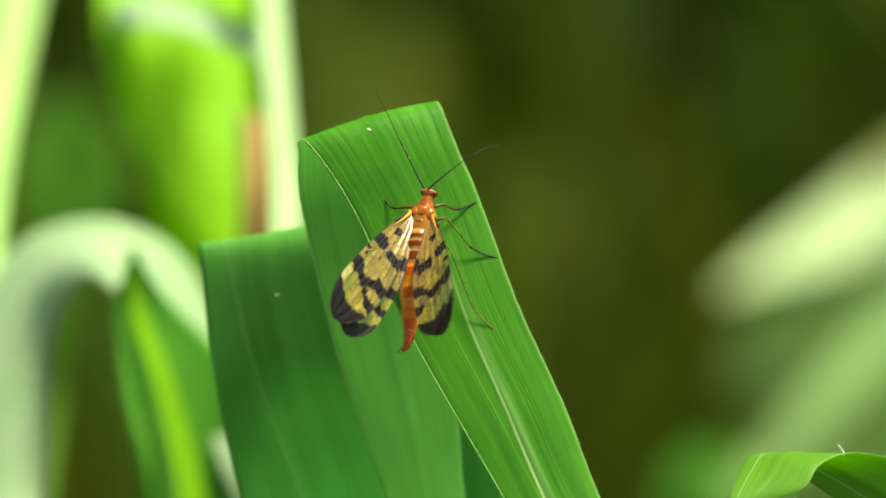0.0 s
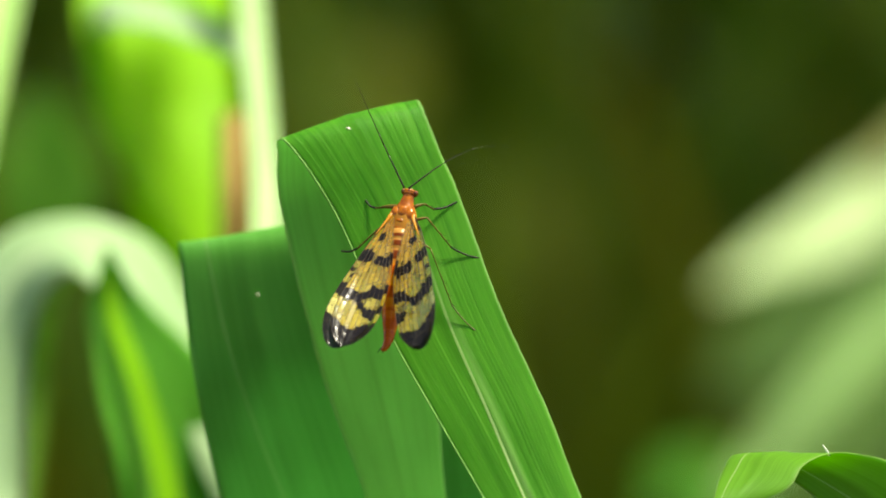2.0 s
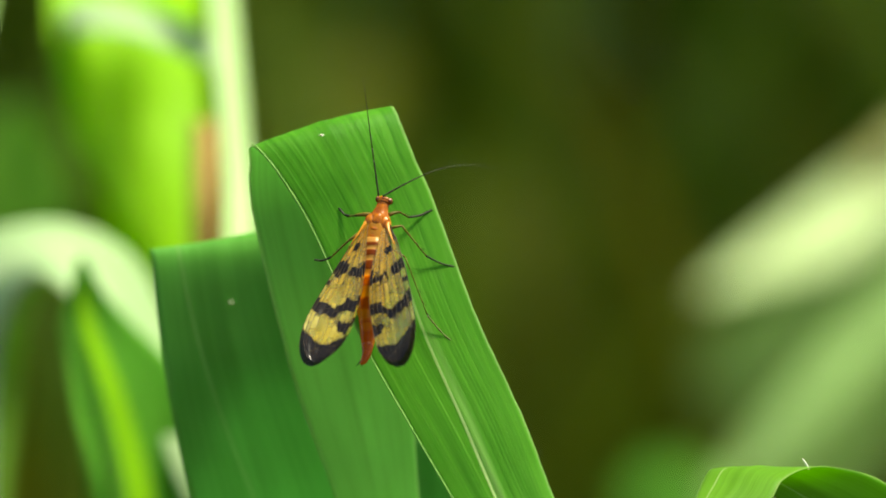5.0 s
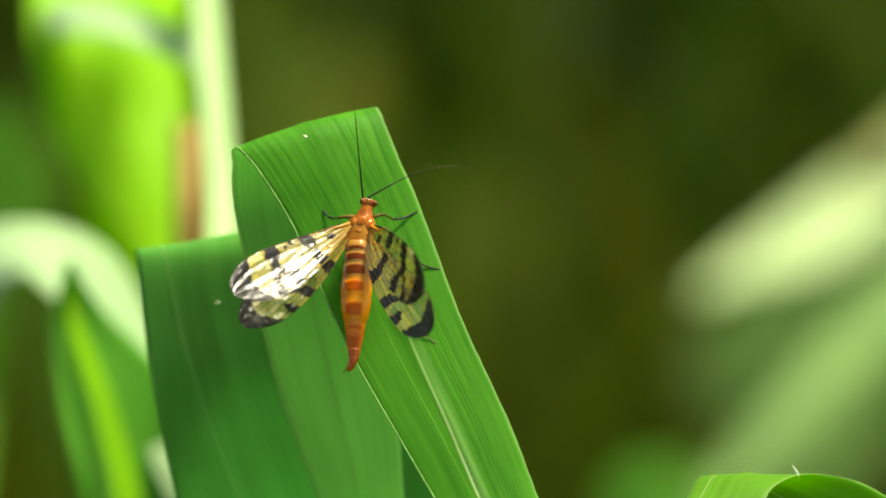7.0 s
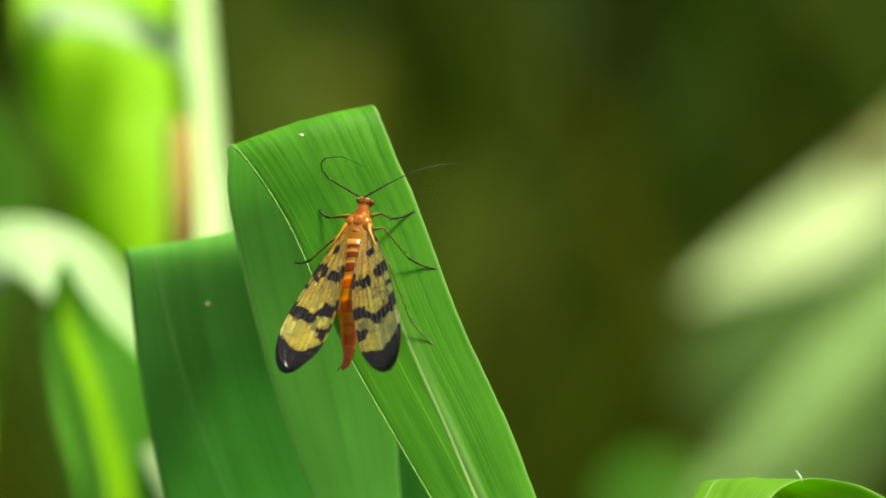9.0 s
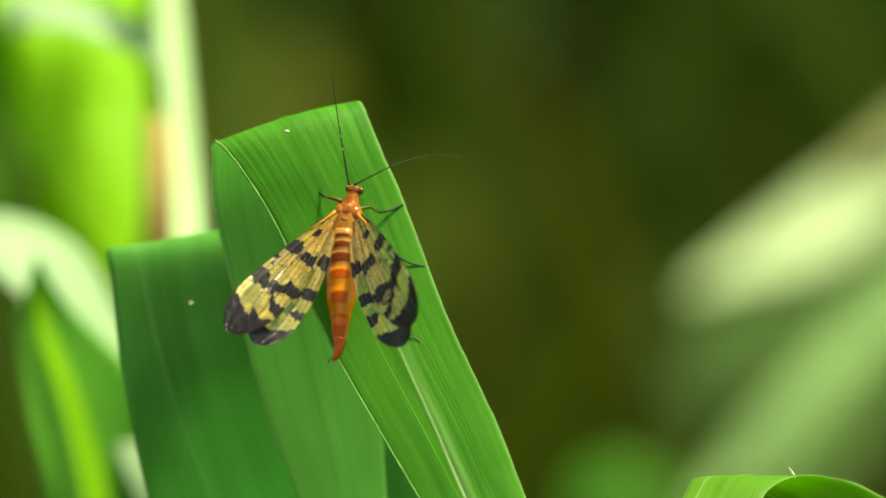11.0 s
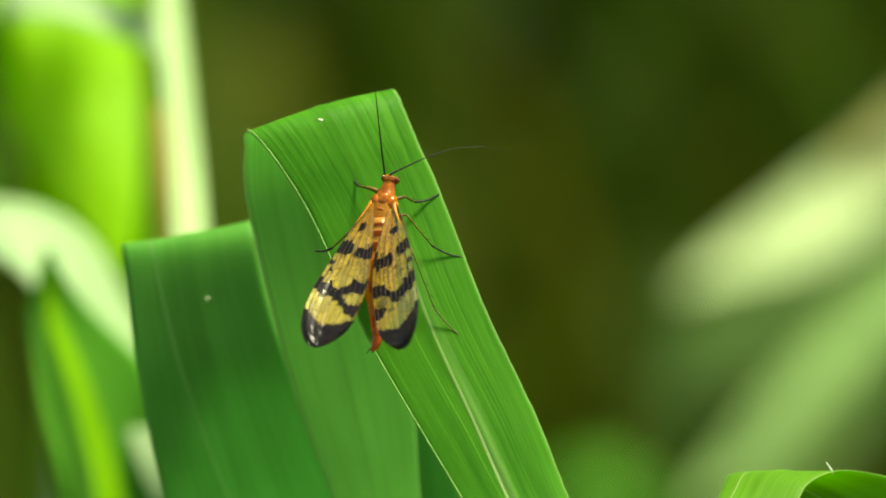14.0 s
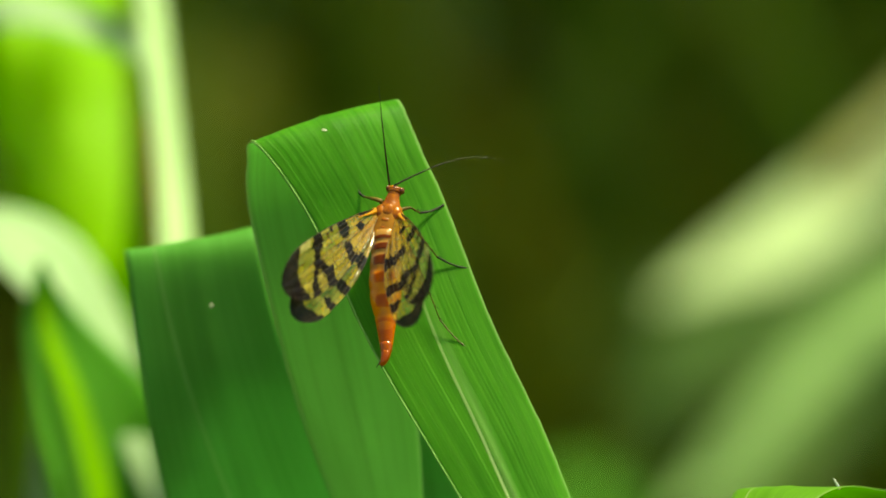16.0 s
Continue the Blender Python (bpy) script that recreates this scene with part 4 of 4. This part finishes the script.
def lathe_y(name, ring, flat=0.85, sides=20):
    """A body section along Y: (y, radius, z) in mm."""
    verts, faces = [], []
    for y, r, z in ring:
        for j in range(sides):
            t = 2 * math.pi * j / sides
            verts.append(Vector((math.cos(t) * r, y, z + math.sin(t) * r * flat)) * MM)
    n = len(ring)
    for i in range(n - 1):
        for j in range(sides):
            a, b = i * sides + j, i * sides + (j + 1) % sides
            faces.append((a, b, b + sides, a + sides))
    faces.append(tuple(range(sides))[::-1])
    faces.append(tuple((n - 1) * sides + j for j in range(sides)))
    me = mesh_of(name, verts, faces)
    bm = bmesh.new()
    bm.from_mesh(me)
    bmesh.ops.recalc_face_normals(bm, faces=bm.faces)
    bm.to_mesh(me)
    bm.free()
    return me


def build_fly():
    joints, links_of = [], []
    fly = tagged(new("scorpionfly"), "orange-brown scorpionfly with black-spotted yellow wings on a leaf", "insect")
    fly.matrix_world = FLY_REST
    # head with its beak
    bm = bmesh.new()
    ellipsoid(bm, (0, 2.98, 2.35), (0.70, 0.40, 0.60))
    ellipsoid(bm, (0, 3.14, 2.52), (0.66, 0.30, 0.44))
    ellipsoid(bm, (0, 2.72, 2.35), (0.58, 0.36, 0.52))
    head = part("head", bm, CHITIN, fly)
    head.matrix_basis = BODY
    for s in (-1, 1):
        bm = bmesh.new()
        ellipsoid(bm, (0.60 * s, 3.10, 2.42), (0.25, 0.30, 0.42))
        part("eye", bm, EYE_BROWN, head, "dark brown compound eye")
        bm = bmesh.new()
        ellipsoid(bm, (0.2 * s, 3.32, 2.74), (0.10, 0.10, 0.07), 10, 8)
        part("antenna_socket", bm, AMBER, head)
    bm = bmesh.new()
    ellipsoid(bm, (0, 3.14, 2.90), (0.15, 0.12, 0.07), 10, 8)
    part("eyelet_mound", bm, EYE_BROWN, head)
    part("beak", tube_mesh("beak", [Vector(p) * MM for p in ((0, 3.1, 2.2), (0, 3.35, 1.5), (0, 3.45, 0.8))], [0.34 * MM, 0.26 * MM, 0.14 * MM], 10, 4), CHITIN, head)
    # thorax: flanks, collar and the lobes of the back
    thorax = part("thorax", lathe_y("thorax", [(2.75, 0.50, 2.3), (2.55, 0.56, 2.3), (2.2, 0.62, 2.3), (1.85, 0.74, 2.28), (1.5, 1.02, 2.25), (1.0, 1.26, 2.22), (0.4, 1.36, 2.2), (-0.3, 1.34, 2.18), (-0.7, 1.26, 2.16), (-1.2, 1.28, 2.15), (-1.8, 1.12, 2.15)], flat=0.62, sides=30), FLANK, fly)
    thorax.matrix_basis = BODY
    part("collar", lathe_y("collar", [(2.9, 0.50, 2.42), (2.75, 0.57, 2.42), (2.4, 0.60, 2.42), (2.05, 0.67, 2.42), (1.7, 0.82, 2.40), (1.35, 1.0, 2.36), (0.9, 1.05, 2.3)], flat=0.70, sides=28), CHITIN, thorax)
    for x, y, z, rx, ry, rz in ((0, 0.98, 2.66, 0.62, 0.78, 0.50), (-0.66, 0.78, 2.58, 0.56, 0.80, 0.44), (0.66, 0.78, 2.58, 0.56, 0.80, 0.44),
                               (0, -0.02, 2.66, 0.56, 0.36, 0.42), (-0.72, -0.2, 2.5, 0.48, 0.4, 0.36), (0.72, -0.2, 2.5, 0.48, 0.4, 0.36), (0, -0.72, 2.56, 0.62, 0.36, 0.40), (0, -1.36, 2.48, 0.82, 0.38, 0.38)):
        bm = bmesh.new()
        ellipsoid(bm, (x, y, z), (rx, ry, rz), 20, 14)
        for v in bm.verts:
            v.co += v.co.normalized() * noise.noise(v.co * 1800) * 0.00004
        part("back_plate", bm, CHITIN, thorax)
    for y, w in ((0.36, 0.70), (-0.40, 0.62), (-1.04, 0.72)):
        pts = [Vector((w * q, y - 0.05 * q * q, 2.86 - 0.16 * q * q)) * MM for q in (-1, -0.5, 0, 0.5, 1)]
        part("suture", tube_mesh("suture", pts, [0.05 * MM] * 5, 8, 3), AMBER, thorax, "pale amber seam")
    # abdomen, hinged at the thorax
    girth = ((0.5, 1.02), (-0.6, 1.18), (-1.9, 1.30), (-3.6, 1.44), (-5.0, 1.44), (-6.4, 1.24), (-7.3, 1.0), (-8.0, 0.84), (-9.3, 0.66), (-10.2, 0.5))

    def radius(y):
        for (a, ra), (b, rb) in zip(girth, girth[1:]):
            if a >= y >= b:
                return ra + (rb - ra) * (a - y) / (a - b)
        return girth[-1][1]
    # each segment: where it begins and ends, its plate's begin, end and half width in degrees
    spans = ((0.25, -0.55, -0.05, -0.40, 44), (-0.55, -1.6, -0.78, -1.40, 48), (-1.6, -3.05, -1.85, -2.80, 47), (-3.05, -4.9, -3.35, -4.45, 42), (-4.9, -7.2, -5.35, -6.65, 40), (-7.2, -10.0, -7.35, -9.85, 82))
    ring = [(0.5, 0.92, 0)]
    for y0, y1, *_ in spans:
        for q, k in ((0.0, 0.95), (0.10, 1.0), (0.5, 1.02), (0.88, 1.0)):
            y = y0 + (y1 - y0) * q
            ring.append((y, radius(y) * k, 0))
    ring.append((-10.1, 0.5, 0))
    tail = new("abdomen", lathe_y("abdomen", ring, flat=0.8, sides=28))
    tail.data.materials.append(SKIN)
    tail.parent = fly
    for k, (y0, y1, p0, p1, wide) in enumerate(spans):
        verts, faces, uvs = [], [], []
        sides = 16
        for q in range(9):
            yy = p0 + (p1 - p0) * q / 8
            for j in range(sides + 1):
                s = 2 * j / sides - 1
                t = radians(90 + s * (wide + 1.5 * math.sin(q * 2.1 + k * 1.7)))
                e2 = 0.99 if q in (0, 8) or j in (0, sides) else 1.03
                rr = radius(yy) * e2
                uvs.append((j / sides, q / 8))
                verts.append(Vector((math.cos(t) * rr, yy + 0.05 * math.cos(s * 2.2), math.sin(t) * rr * 0.8)) * MM)
        for i in range(8):
            for j in range(sides):
                a = i * (sides + 1) + j
                faces.append((a, a + 1, a + sides + 2, a + sides + 1))
        part("abdomen_plate", mesh_of("abdomen_plate", verts, faces, uvs), BROWN_PLATE if k < 3 else RED_PLATE, tail, "dark brown back plate" if k < 3 else "red-brown back plate")
    part("tail_segment", lathe_y("tail_segment", [(-9.5, 0.60, 0), (-9.8, 0.58, 0.02), (-10.3, 0.50, 0.08), (-10.6, 0.42, 0.1)]), RUSTY, tail)
    part("tail_tip", tube_mesh("tail_tip", [Vector(p) * MM for p in ((0, -10.4, 0.1), (-0.10, -10.9, 0.18), (-0.28, -11.35, 0.24), (-0.52, -11.6, 0.22))], [0.44 * MM, 0.40 * MM, 0.30 * MM, 0.13 * MM], 12, 4), RUSTY, tail)
    for s in (-1, 1):
        part("cercus", tube_mesh("cercus", [Vector(p) * MM for p in ((-0.4 + 0.12 * s, -11.3, 0.3), (-0.65 + 0.25 * s, -11.85, 0.35))], [0.07 * MM, 0.03 * MM], 6, 2), BLACK, tail)
    # legs: hip, knee, ankle, toe in the insect's own mm
    legs = (
        ((-0.6, 1.7, 1.8), (-2.20, 1.57, 1.4), (-2.71, 1.69, 0.7), (-3.83, 2.56, 0.1)),
        ((0.6, 1.7, 1.8), (1.87, 2.45, 1.6), (2.77, 2.32, 0.9), (4.75, 3.67, 0.1)),
        ((0.7, 0.4, 1.6), (2.31, 0.98, 2), (4.94, -1.21, 0.8), (7.84, -1.63, 0.1)),
        ((0.7, -0.9, 1.6), (3.10, -2.12, 2.2), (5.92, -7.04, 0.9), (8.74, -9.11, 0.1)),
        ((-0.7, 0.4, 1.6), (-2.29, -1.11, 2), (-3.81, -2.67, 0.9), (-5.31, -2.87, 0.2)),
        ((-0.7, -0.9, 1.6), (-0.53, -4.11, 1.4), (-0.15, -6.71, 0.7), (0.14, -7.91, 0.15)),
    )
    limbs = []
    for n, (hip, knee, ankle, toe) in enumerate(legs):
        thin = (1, 1, 0.8, 0.6, 1, 1)[n]
        flesh = HIND_LEG if n == 3 else LEG
        hip, knee, ankle, toe = (Vector(p) * MM for p in (hip, knee, ankle, toe))
        leg = part("leg", tube_mesh("leg", [hip, (hip + knee) / 2 + Vector((0, 0, 0.2 * MM)), knee], [0.26 * MM * thin, 0.19 * MM * thin, 0.12 * MM * thin], 8, 4), flesh, fly)
        limbs.append(leg)
        part("shin", tube_mesh("shin", [knee, (knee + ankle) / 2, ankle], [0.11 * MM * thin, 0.085 * MM * thin, 0.085 * MM * thin], 8, 3), flesh, leg)
        bends = [ankle, (ankle + toe) / 2 - Vector((0, 0.15 * MM, 0.1 * MM)), toe]
        pts = [glide([(p,) for p in bends], 0 if k < 4 else 1, (k % 4) / 4)[0] for k in range(8)] + [toe]
        part("foot", tube_mesh("foot", pts, [(0.12 - 0.02 * (k % 2) - 0.003 * k) * MM * thin for k in range(9)], 8, 2), FOOT if n == 3 else BLACK, leg, "dark jointed foot")
        for k in range(3):
            q = ankle.lerp(knee, 0.05 + 0.2 * k)
            part("spur", tube_mesh("spur", [q, q + (toe - ankle) * 0.18 + Vector((0, 0, 0.12 * MM))], [0.03 * MM, 0.01 * MM], 5, 1), BLACK, leg)
    feelers = []
    for s in (-1, 1):
        pts = [Vector((0.02 * s * k, 1.1 * k, 0.10 * k + (0.02 * k * k if s < 0 else -0.028 * k * k))) * MM for k in range(11)]
        if s > 0:
            pts = [p + Vector((2.3 * (k / 10) ** 4, -0.4 * (k / 10) ** 4, 0)) * MM for k, p in enumerate(pts)]
        size = [(0.10 - 0.0086 * k if s < 0 else max(0.014, 0.10 - 0.0135 * k)) * MM for k in range(11)]
        last = 10 if s > 0 else FEELER_JOINTS[0]
        f = part("antenna", tube_mesh("antenna", pts[:last + 1], size[:last + 1], 6, 3), FEELER, fly, "long thin black feeler")
        feelers.append(f)
        if s < 0:
            # the left feeler bends: links beyond its base, each about its own joint
            for a, b in zip(FEELER_JOINTS, FEELER_JOINTS[1:] + (10,)):
                joints.append(pts[a])
                links_of.append(part("feeler_link", tube_mesh("feeler_link", [p - pts[a] for p in pts[a:b + 1]], size[a:b + 1], 6, 3), FEELER, f))
    wings = [
        wing("hind_wing", HIND_LONG, HIND_EDGES, hind_black, -1, fly, 3), wing("hind_wing", HIND_LONG, HIND_EDGES, hind_black, 1, fly, 4),
        wing("fore_wing", FORE_LONG, FORE_EDGES, fore_black, -1, fly, 5), wing("fore_wing", FORE_LONG, FORE_EDGES, fore_black, 1, fly, 6),
    ]
    return fly, tail, feelers, wings, limbs, joints, links_of


FORE_LONG, HIND_LONG = 16.1, 14.9
FEELER_JOINTS = (3, 4, 5, 6, 8)
fly, tail, feelers, wings, limbs, feeler_joints, feeler_links = build_fly()
cam.data.dof.focus_object = tail


def wing_pose(side, hind, angle, reach, roll):
    """A wing swung out by angle from straight down, raised so that it spans reach of its length across the line of sight, rolled about its length."""
    a, e = radians(angle), math.acos(min(1, reach))
    way = RIGHT * math.sin(a) * side * reach - UP * math.cos(a) * reach - FWD * math.sin(e)
    face = (-FWD + way * FWD.dot(way)).normalized()
    turn = FLY_REST.to_3x3().inverted()
    x, z = turn @ way, turn @ face
    y = z.cross(x)
    m = Matrix((x, y, z)).transposed().to_4x4() @ Matrix.Rotation(radians(roll) * side, 4, 'X')
    hinge = BODY @ (Vector((0.95 * side, -0.45 if hind else 0.60, 2.62 if hind else 2.88)) * MM)
    return Matrix.Translation(hinge) @ m


# seconds; then swing, reach and roll of the left fore, left hind, right fore, right hind wing
WING_ROWS = [
    (0, 36.2, 0.754, 26, 29.8, 0.796, 24, 6.4, 0.674, 50, 3.8, 0.656, 48),
    (0.25, 32.8, 0.76, 24, 26.3, 0.799, 22, 8.8, 0.679, 46, 6.5, 0.692, 42),
    (0.5, 23.8, 0.856, -26, 23.4, 0.837, -16, 3.8, 0.767, 45, 4.1, 0.744, 40),
    (1, 18.1, 0.894, -36, 18.2, 0.866, -26, 7.1, 0.832, 37, 8, 0.805, 32),
    (1.5, 23.5, 0.883, -30, 22.8, 0.857, -20, 9.1, 0.789, 39, 10.6, 0.763, 34),
    (2, 23.4, 0.847, -26, 21.4, 0.808, -16, 5, 0.756, 45, 5.2, 0.73, 40),
    (2.5, 18.5, 0.879, -35, 18.5, 0.845, -25, 3.4, 0.801, 41, 4, 0.771, 36),
    (3, 20.7, 0.885, -36, 20.7, 0.851, -26, 6.7, 0.807, 39, 7.7, 0.778, 34),
    (3.5, 26.4, 0.888, -30, 26.8, 0.856, -20, 11.4, 0.77, 41, 12.7, 0.743, 36),
    (4, 27.7, 0.845, -24, 26.2, 0.807, -14, 9.2, 0.724, 47, 10, 0.696, 42),
    (5.2, 20.7, 0.885, -36, 20.7, 0.851, -26, 6.7, 0.807, 39, 7.7, 0.778, 34),
    (6.3, 46.8, 0.863, -20, 31.4, 0.902, 4, 30.6, 0.631, 40, 23.2, 0.811, 26),
    (6.5, 50.9, 0.854, -22, 36.5, 0.89, 4, 33.1, 0.597, 40, 25.1, 0.74, 24),
    (6.7, 53.9, 0.86, -24, 39.7, 0.898, 2, 35.4, 0.544, 40, 30, 0.77, 22),
    (6.9, 58.5, 0.804, -26, 46.2, 0.873, -11, 41.2, 0.469, 40, 33.6, 0.713, 22),
    (7, 58.5, 0.755, -19, 49.3, 0.836, -21, 39, 0.462, 40, 33.3, 0.678, 24),
    (7.1, 53.1, 0.753, 6, 46.5, 0.776, -16, 33.9, 0.493, 42, 33.2, 0.616, 28),
    (7.3, 43.5, 0.733, 26, 40.5, 0.74, 24, 20.7, 0.579, 50, 20.5, 0.561, 48),
    (7.5, 38.3, 0.76, 26, 31.9, 0.777, 24, 9.6, 0.646, 52, 8.3, 0.631, 48),
    (7.7, 32.5, 0.78, 18, 27.1, 0.806, 16, 8.1, 0.69, 46, 4.9, 0.695, 42),
    (8, 20.6, 0.856, -26, 20.2, 0.826, -16, 4.8, 0.778, 45, 5.6, 0.751, 40),
    (8.5, 19, 0.898, -36, 18.6, 0.864, -26, 10.8, 0.841, 37, 11.8, 0.812, 32),
    (9, 22.4, 0.903, -36, 22.4, 0.869, -26, 8.4, 0.804, 39, 9.1, 0.775, 34),
    (9.2, 22.2, 0.903, -36, 22.2, 0.87, -26, 8.5, 0.806, 39, 9.2, 0.777, 34),
    (10.2, 22.4, 0.903, -36, 22.4, 0.869, -26, 8.4, 0.804, 39, 9.1, 0.775, 34),
    (11.3, 50.6, 0.853, -22, 36.9, 0.857, 4, 37.2, 0.579, 40, 27.5, 0.753, 26),
    (11.5, 56.2, 0.808, -25, 37.7, 0.865, 4, 41.6, 0.537, 38, 29.4, 0.742, 22),
    (11.7, 62.6, 0.756, -29, 41.7, 0.848, -6, 47.3, 0.489, 38, 32.3, 0.738, 20),
    (12, 69.5, 0.759, -19, 50.8, 0.871, -16, 59.8, 0.412, 36, 39.6, 0.702, 14),
    (12.2, 73.3, 0.731, 8, 56.8, 0.856, -25, 72.8, 0.382, 34, 46, 0.653, 12),
    (12.4, 75.8, 0.693, 12, 57.9, 0.836, -26, 84, 0.354, 34, 51.2, 0.601, 10),
    (12.6, 80, 0.658, 16, 63.7, 0.768, -21, 94.6, 0.301, 34, 51.2, 0.515, 10),
    (12.7, 76.6, 0.575, 14, 66.8, 0.687, 10, 90.6, 0.275, 34, 55.9, 0.451, 10),
    (12.8, 67.7, 0.599, 16, 60.6, 0.645, 12, 71.1, 0.231, 36, 43.7, 0.444, 14),
    (13, 52.4, 0.63, 26, 46.6, 0.618, 22, 23.5, 0.4, 48, 19.8, 0.443, 44),
    (13.2, 45.8, 0.674, 26, 40, 0.693, 24, 15, 0.49, 50, 10.7, 0.529, 46),
    (13.5, 39.5, 0.718, 26, 31.9, 0.767, 24, 8.5, 0.634, 50, 5, 0.645, 48),
    (14, 22.8, 0.856, -27, 22.5, 0.833, -17, 3.1, 0.773, 45, 2.9, 0.748, 40),
    (14.2, 24.2, 0.889, -30, 23.6, 0.864, -20, 8.2, 0.798, 41, 8.6, 0.779, 36),
    (14.5, 37.1, 0.825, -16, 26.3, 0.883, 6, 11.9, 0.779, 34, 12.5, 0.762, 28),
    (14.8, 45.4, 0.822, -19, 29.1, 0.865, 8, 25.3, 0.599, 38, 17.9, 0.784, 26),
    (15, 50.6, 0.799, -22, 32.4, 0.881, 8, 28.6, 0.577, 38, 18.1, 0.772, 26),
    (15.2, 56.8, 0.782, -25, 38.7, 0.855, 6, 32.5, 0.533, 38, 20.7, 0.735, 24),
    (15.5, 63.1, 0.735, -15, 43.9, 0.836, -18, 41.5, 0.467, 38, 23.9, 0.722, 22),
    (15.7, 69.6, 0.704, 14, 50.4, 0.844, -22, 42.4, 0.395, 40, 26.8, 0.613, 22),
    (15.8, 62, 0.702, 24, 50.7, 0.757, 18, 35, 0.378, 44, 24.9, 0.567, 34),
    (16, 51.9, 0.661, 26, 43.1, 0.723, 24, 16.8, 0.441, 50, 8.9, 0.555, 46),
]
# seconds; turn to the left of the left feeler, to the right of the right one, lift of the left one, then its bend inwards and upwards
FEELER_ROWS = [(0, 35, 39, 5, 0, 0), (1, 35, 40, 5, 0, 0), (2, 34, 42, 8, 0, 0), (2.3, 46, 54, 14, 30, 60), (2.5, 64, 66, 12, 60, 130), (2.8, 56, 62, 14, 50, 120), (3.0, 38, 58, 16, 30, 110), (3.5, 23, 58, 12, 0, 0), (4.2, 19, 52, 8, 0, 0), (6.3, 14, 50, 40, 0, 0), (7, 14, 50, 42, 0, 0), (8, 14, 50, 40, 0, 0), (8.6, 20, 48, 35, 0, 0), (8.9, 74, 50, 14, 50, 120), (9.2, 66, 50, 14, 55, 120), (10.2, 26, 50, 20, 10, 10), (11.3, 16, 53, 5, 0, 0), (12, 13, 54, 30, 0, 0), (12.5, 18, 54, 42, 0, 0), (13.5, 16, 54, 42, 0, 0), (14.5, 17, 54, 42, 0, 0), (15.2, 14, 54, 42, 0, 0), (16, 17, 54, 42, 0, 0)]
# seconds; lift of the abdomen's end and its turn to the right
TAIL_ROWS = [(0, -2, 3), (1, 0, 3), (4, -2, 4), (6.3, -7, 5), (7.2, -8, 5), (8, -4, 4), (9.2, -3, 5), (11.3, -6, 5), (12.6, -8, 6), (13.4, -7, 7), (14.2, -3, 6), (15.0, -6, 6), (16, -8, 7)]


def feeler_pose(n, bend, curl):
    """Place of the left feeler's n-th link when all its joints share the bend and the curl evenly."""
    m = Matrix()
    for k in range(n + 1):
        step = feeler_joints[k] - (feeler_joints[k - 1] if k else Vector())
        m = m @ Matrix.Translation(step) @ pose(0, 0, 0, curl / len(feeler_links), 0, -bend / len(feeler_links))
    return m


def sway(plant, rows):
    base = plant.location.copy()
    walk(plant, [(t, pose(base.x, base.y, base.z + dz * MM, 0, math.degrees(dx * MM / 0.6), 0)) for t, dx, dz in rows])


def motions():
    steps = ((0, 0, 0), (9.2, 0, 0), (9.9, 0.05, 0.25), (10.6, 0.1, 0.75), (11.3, 0.12, 0.85), (16, 0.12, 0.85))
    walk(fly, [(t, FLY_REST @ pose(dx * MM, dy * MM, 0)) for t, dx, dy in steps])
    for leg in limbs[2:5]:
        walk(leg, [(t, pose(-dx * MM, -dy * MM, 0)) for t, dx, dy in steps])
    hip = Vector((-0.6, 1.7, 1.8)) * MM
    walk(limbs[0], [(t, Matrix.Translation(hip + Vector((0.25 * dy * MM, dy * 0.3 * MM, 0))) @ pose(0, 0, 0, 0, 0, -25 * dy) @ Matrix.Translation(-hip)) for t, dx, dy in steps])
    walk(limbs[1], [(t, pose(0, -0.6 * dy * MM, 0)) for t, dx, dy in steps])
    for i, (side, hind) in enumerate(((-1, 0), (-1, 1), (1, 0), (1, 1))):
        w = wings[(2, 0, 3, 1)[i]]
        walk(w, [(r[0], wing_pose(side, hind, *r[1 + 3 * i:4 + 3 * i])) for r in WING_ROWS])
    walk(feelers[0], [(t, pose(-0.2 * MM, 3.3 * MM, 2.9 * MM, up, 0, l)) for t, l, r, up, bend, curl in FEELER_ROWS])
    for n, link in enumerate(feeler_links):
        walk(link, [(t, feeler_pose(n, bend, curl)) for t, l, r, up, bend, curl in FEELER_ROWS])
    walk(feelers[1], [(t, pose(0.2 * MM, 3.3 * MM, 2.9 * MM, 0, 0, -r)) for t, l, r, up, bend, curl in FEELER_ROWS])
    walk(tail, [(t, pose(0, -1.3 * MM, 2.3 * MM, -lift, -11, turn)) for t, lift, turn in TAIL_ROWS])
    sway(dark_plant, DARK_SWAY)
    sway(curl_plant, CURL_SWAY)
    sway(slant_plant, SLANT_SWAY)
    sway(glow_plant, GLOW_SWAY)
    sway(spear_plant, SPEAR_SWAY)
    sway(arch_plant, ARCH_SWAY)


motions()
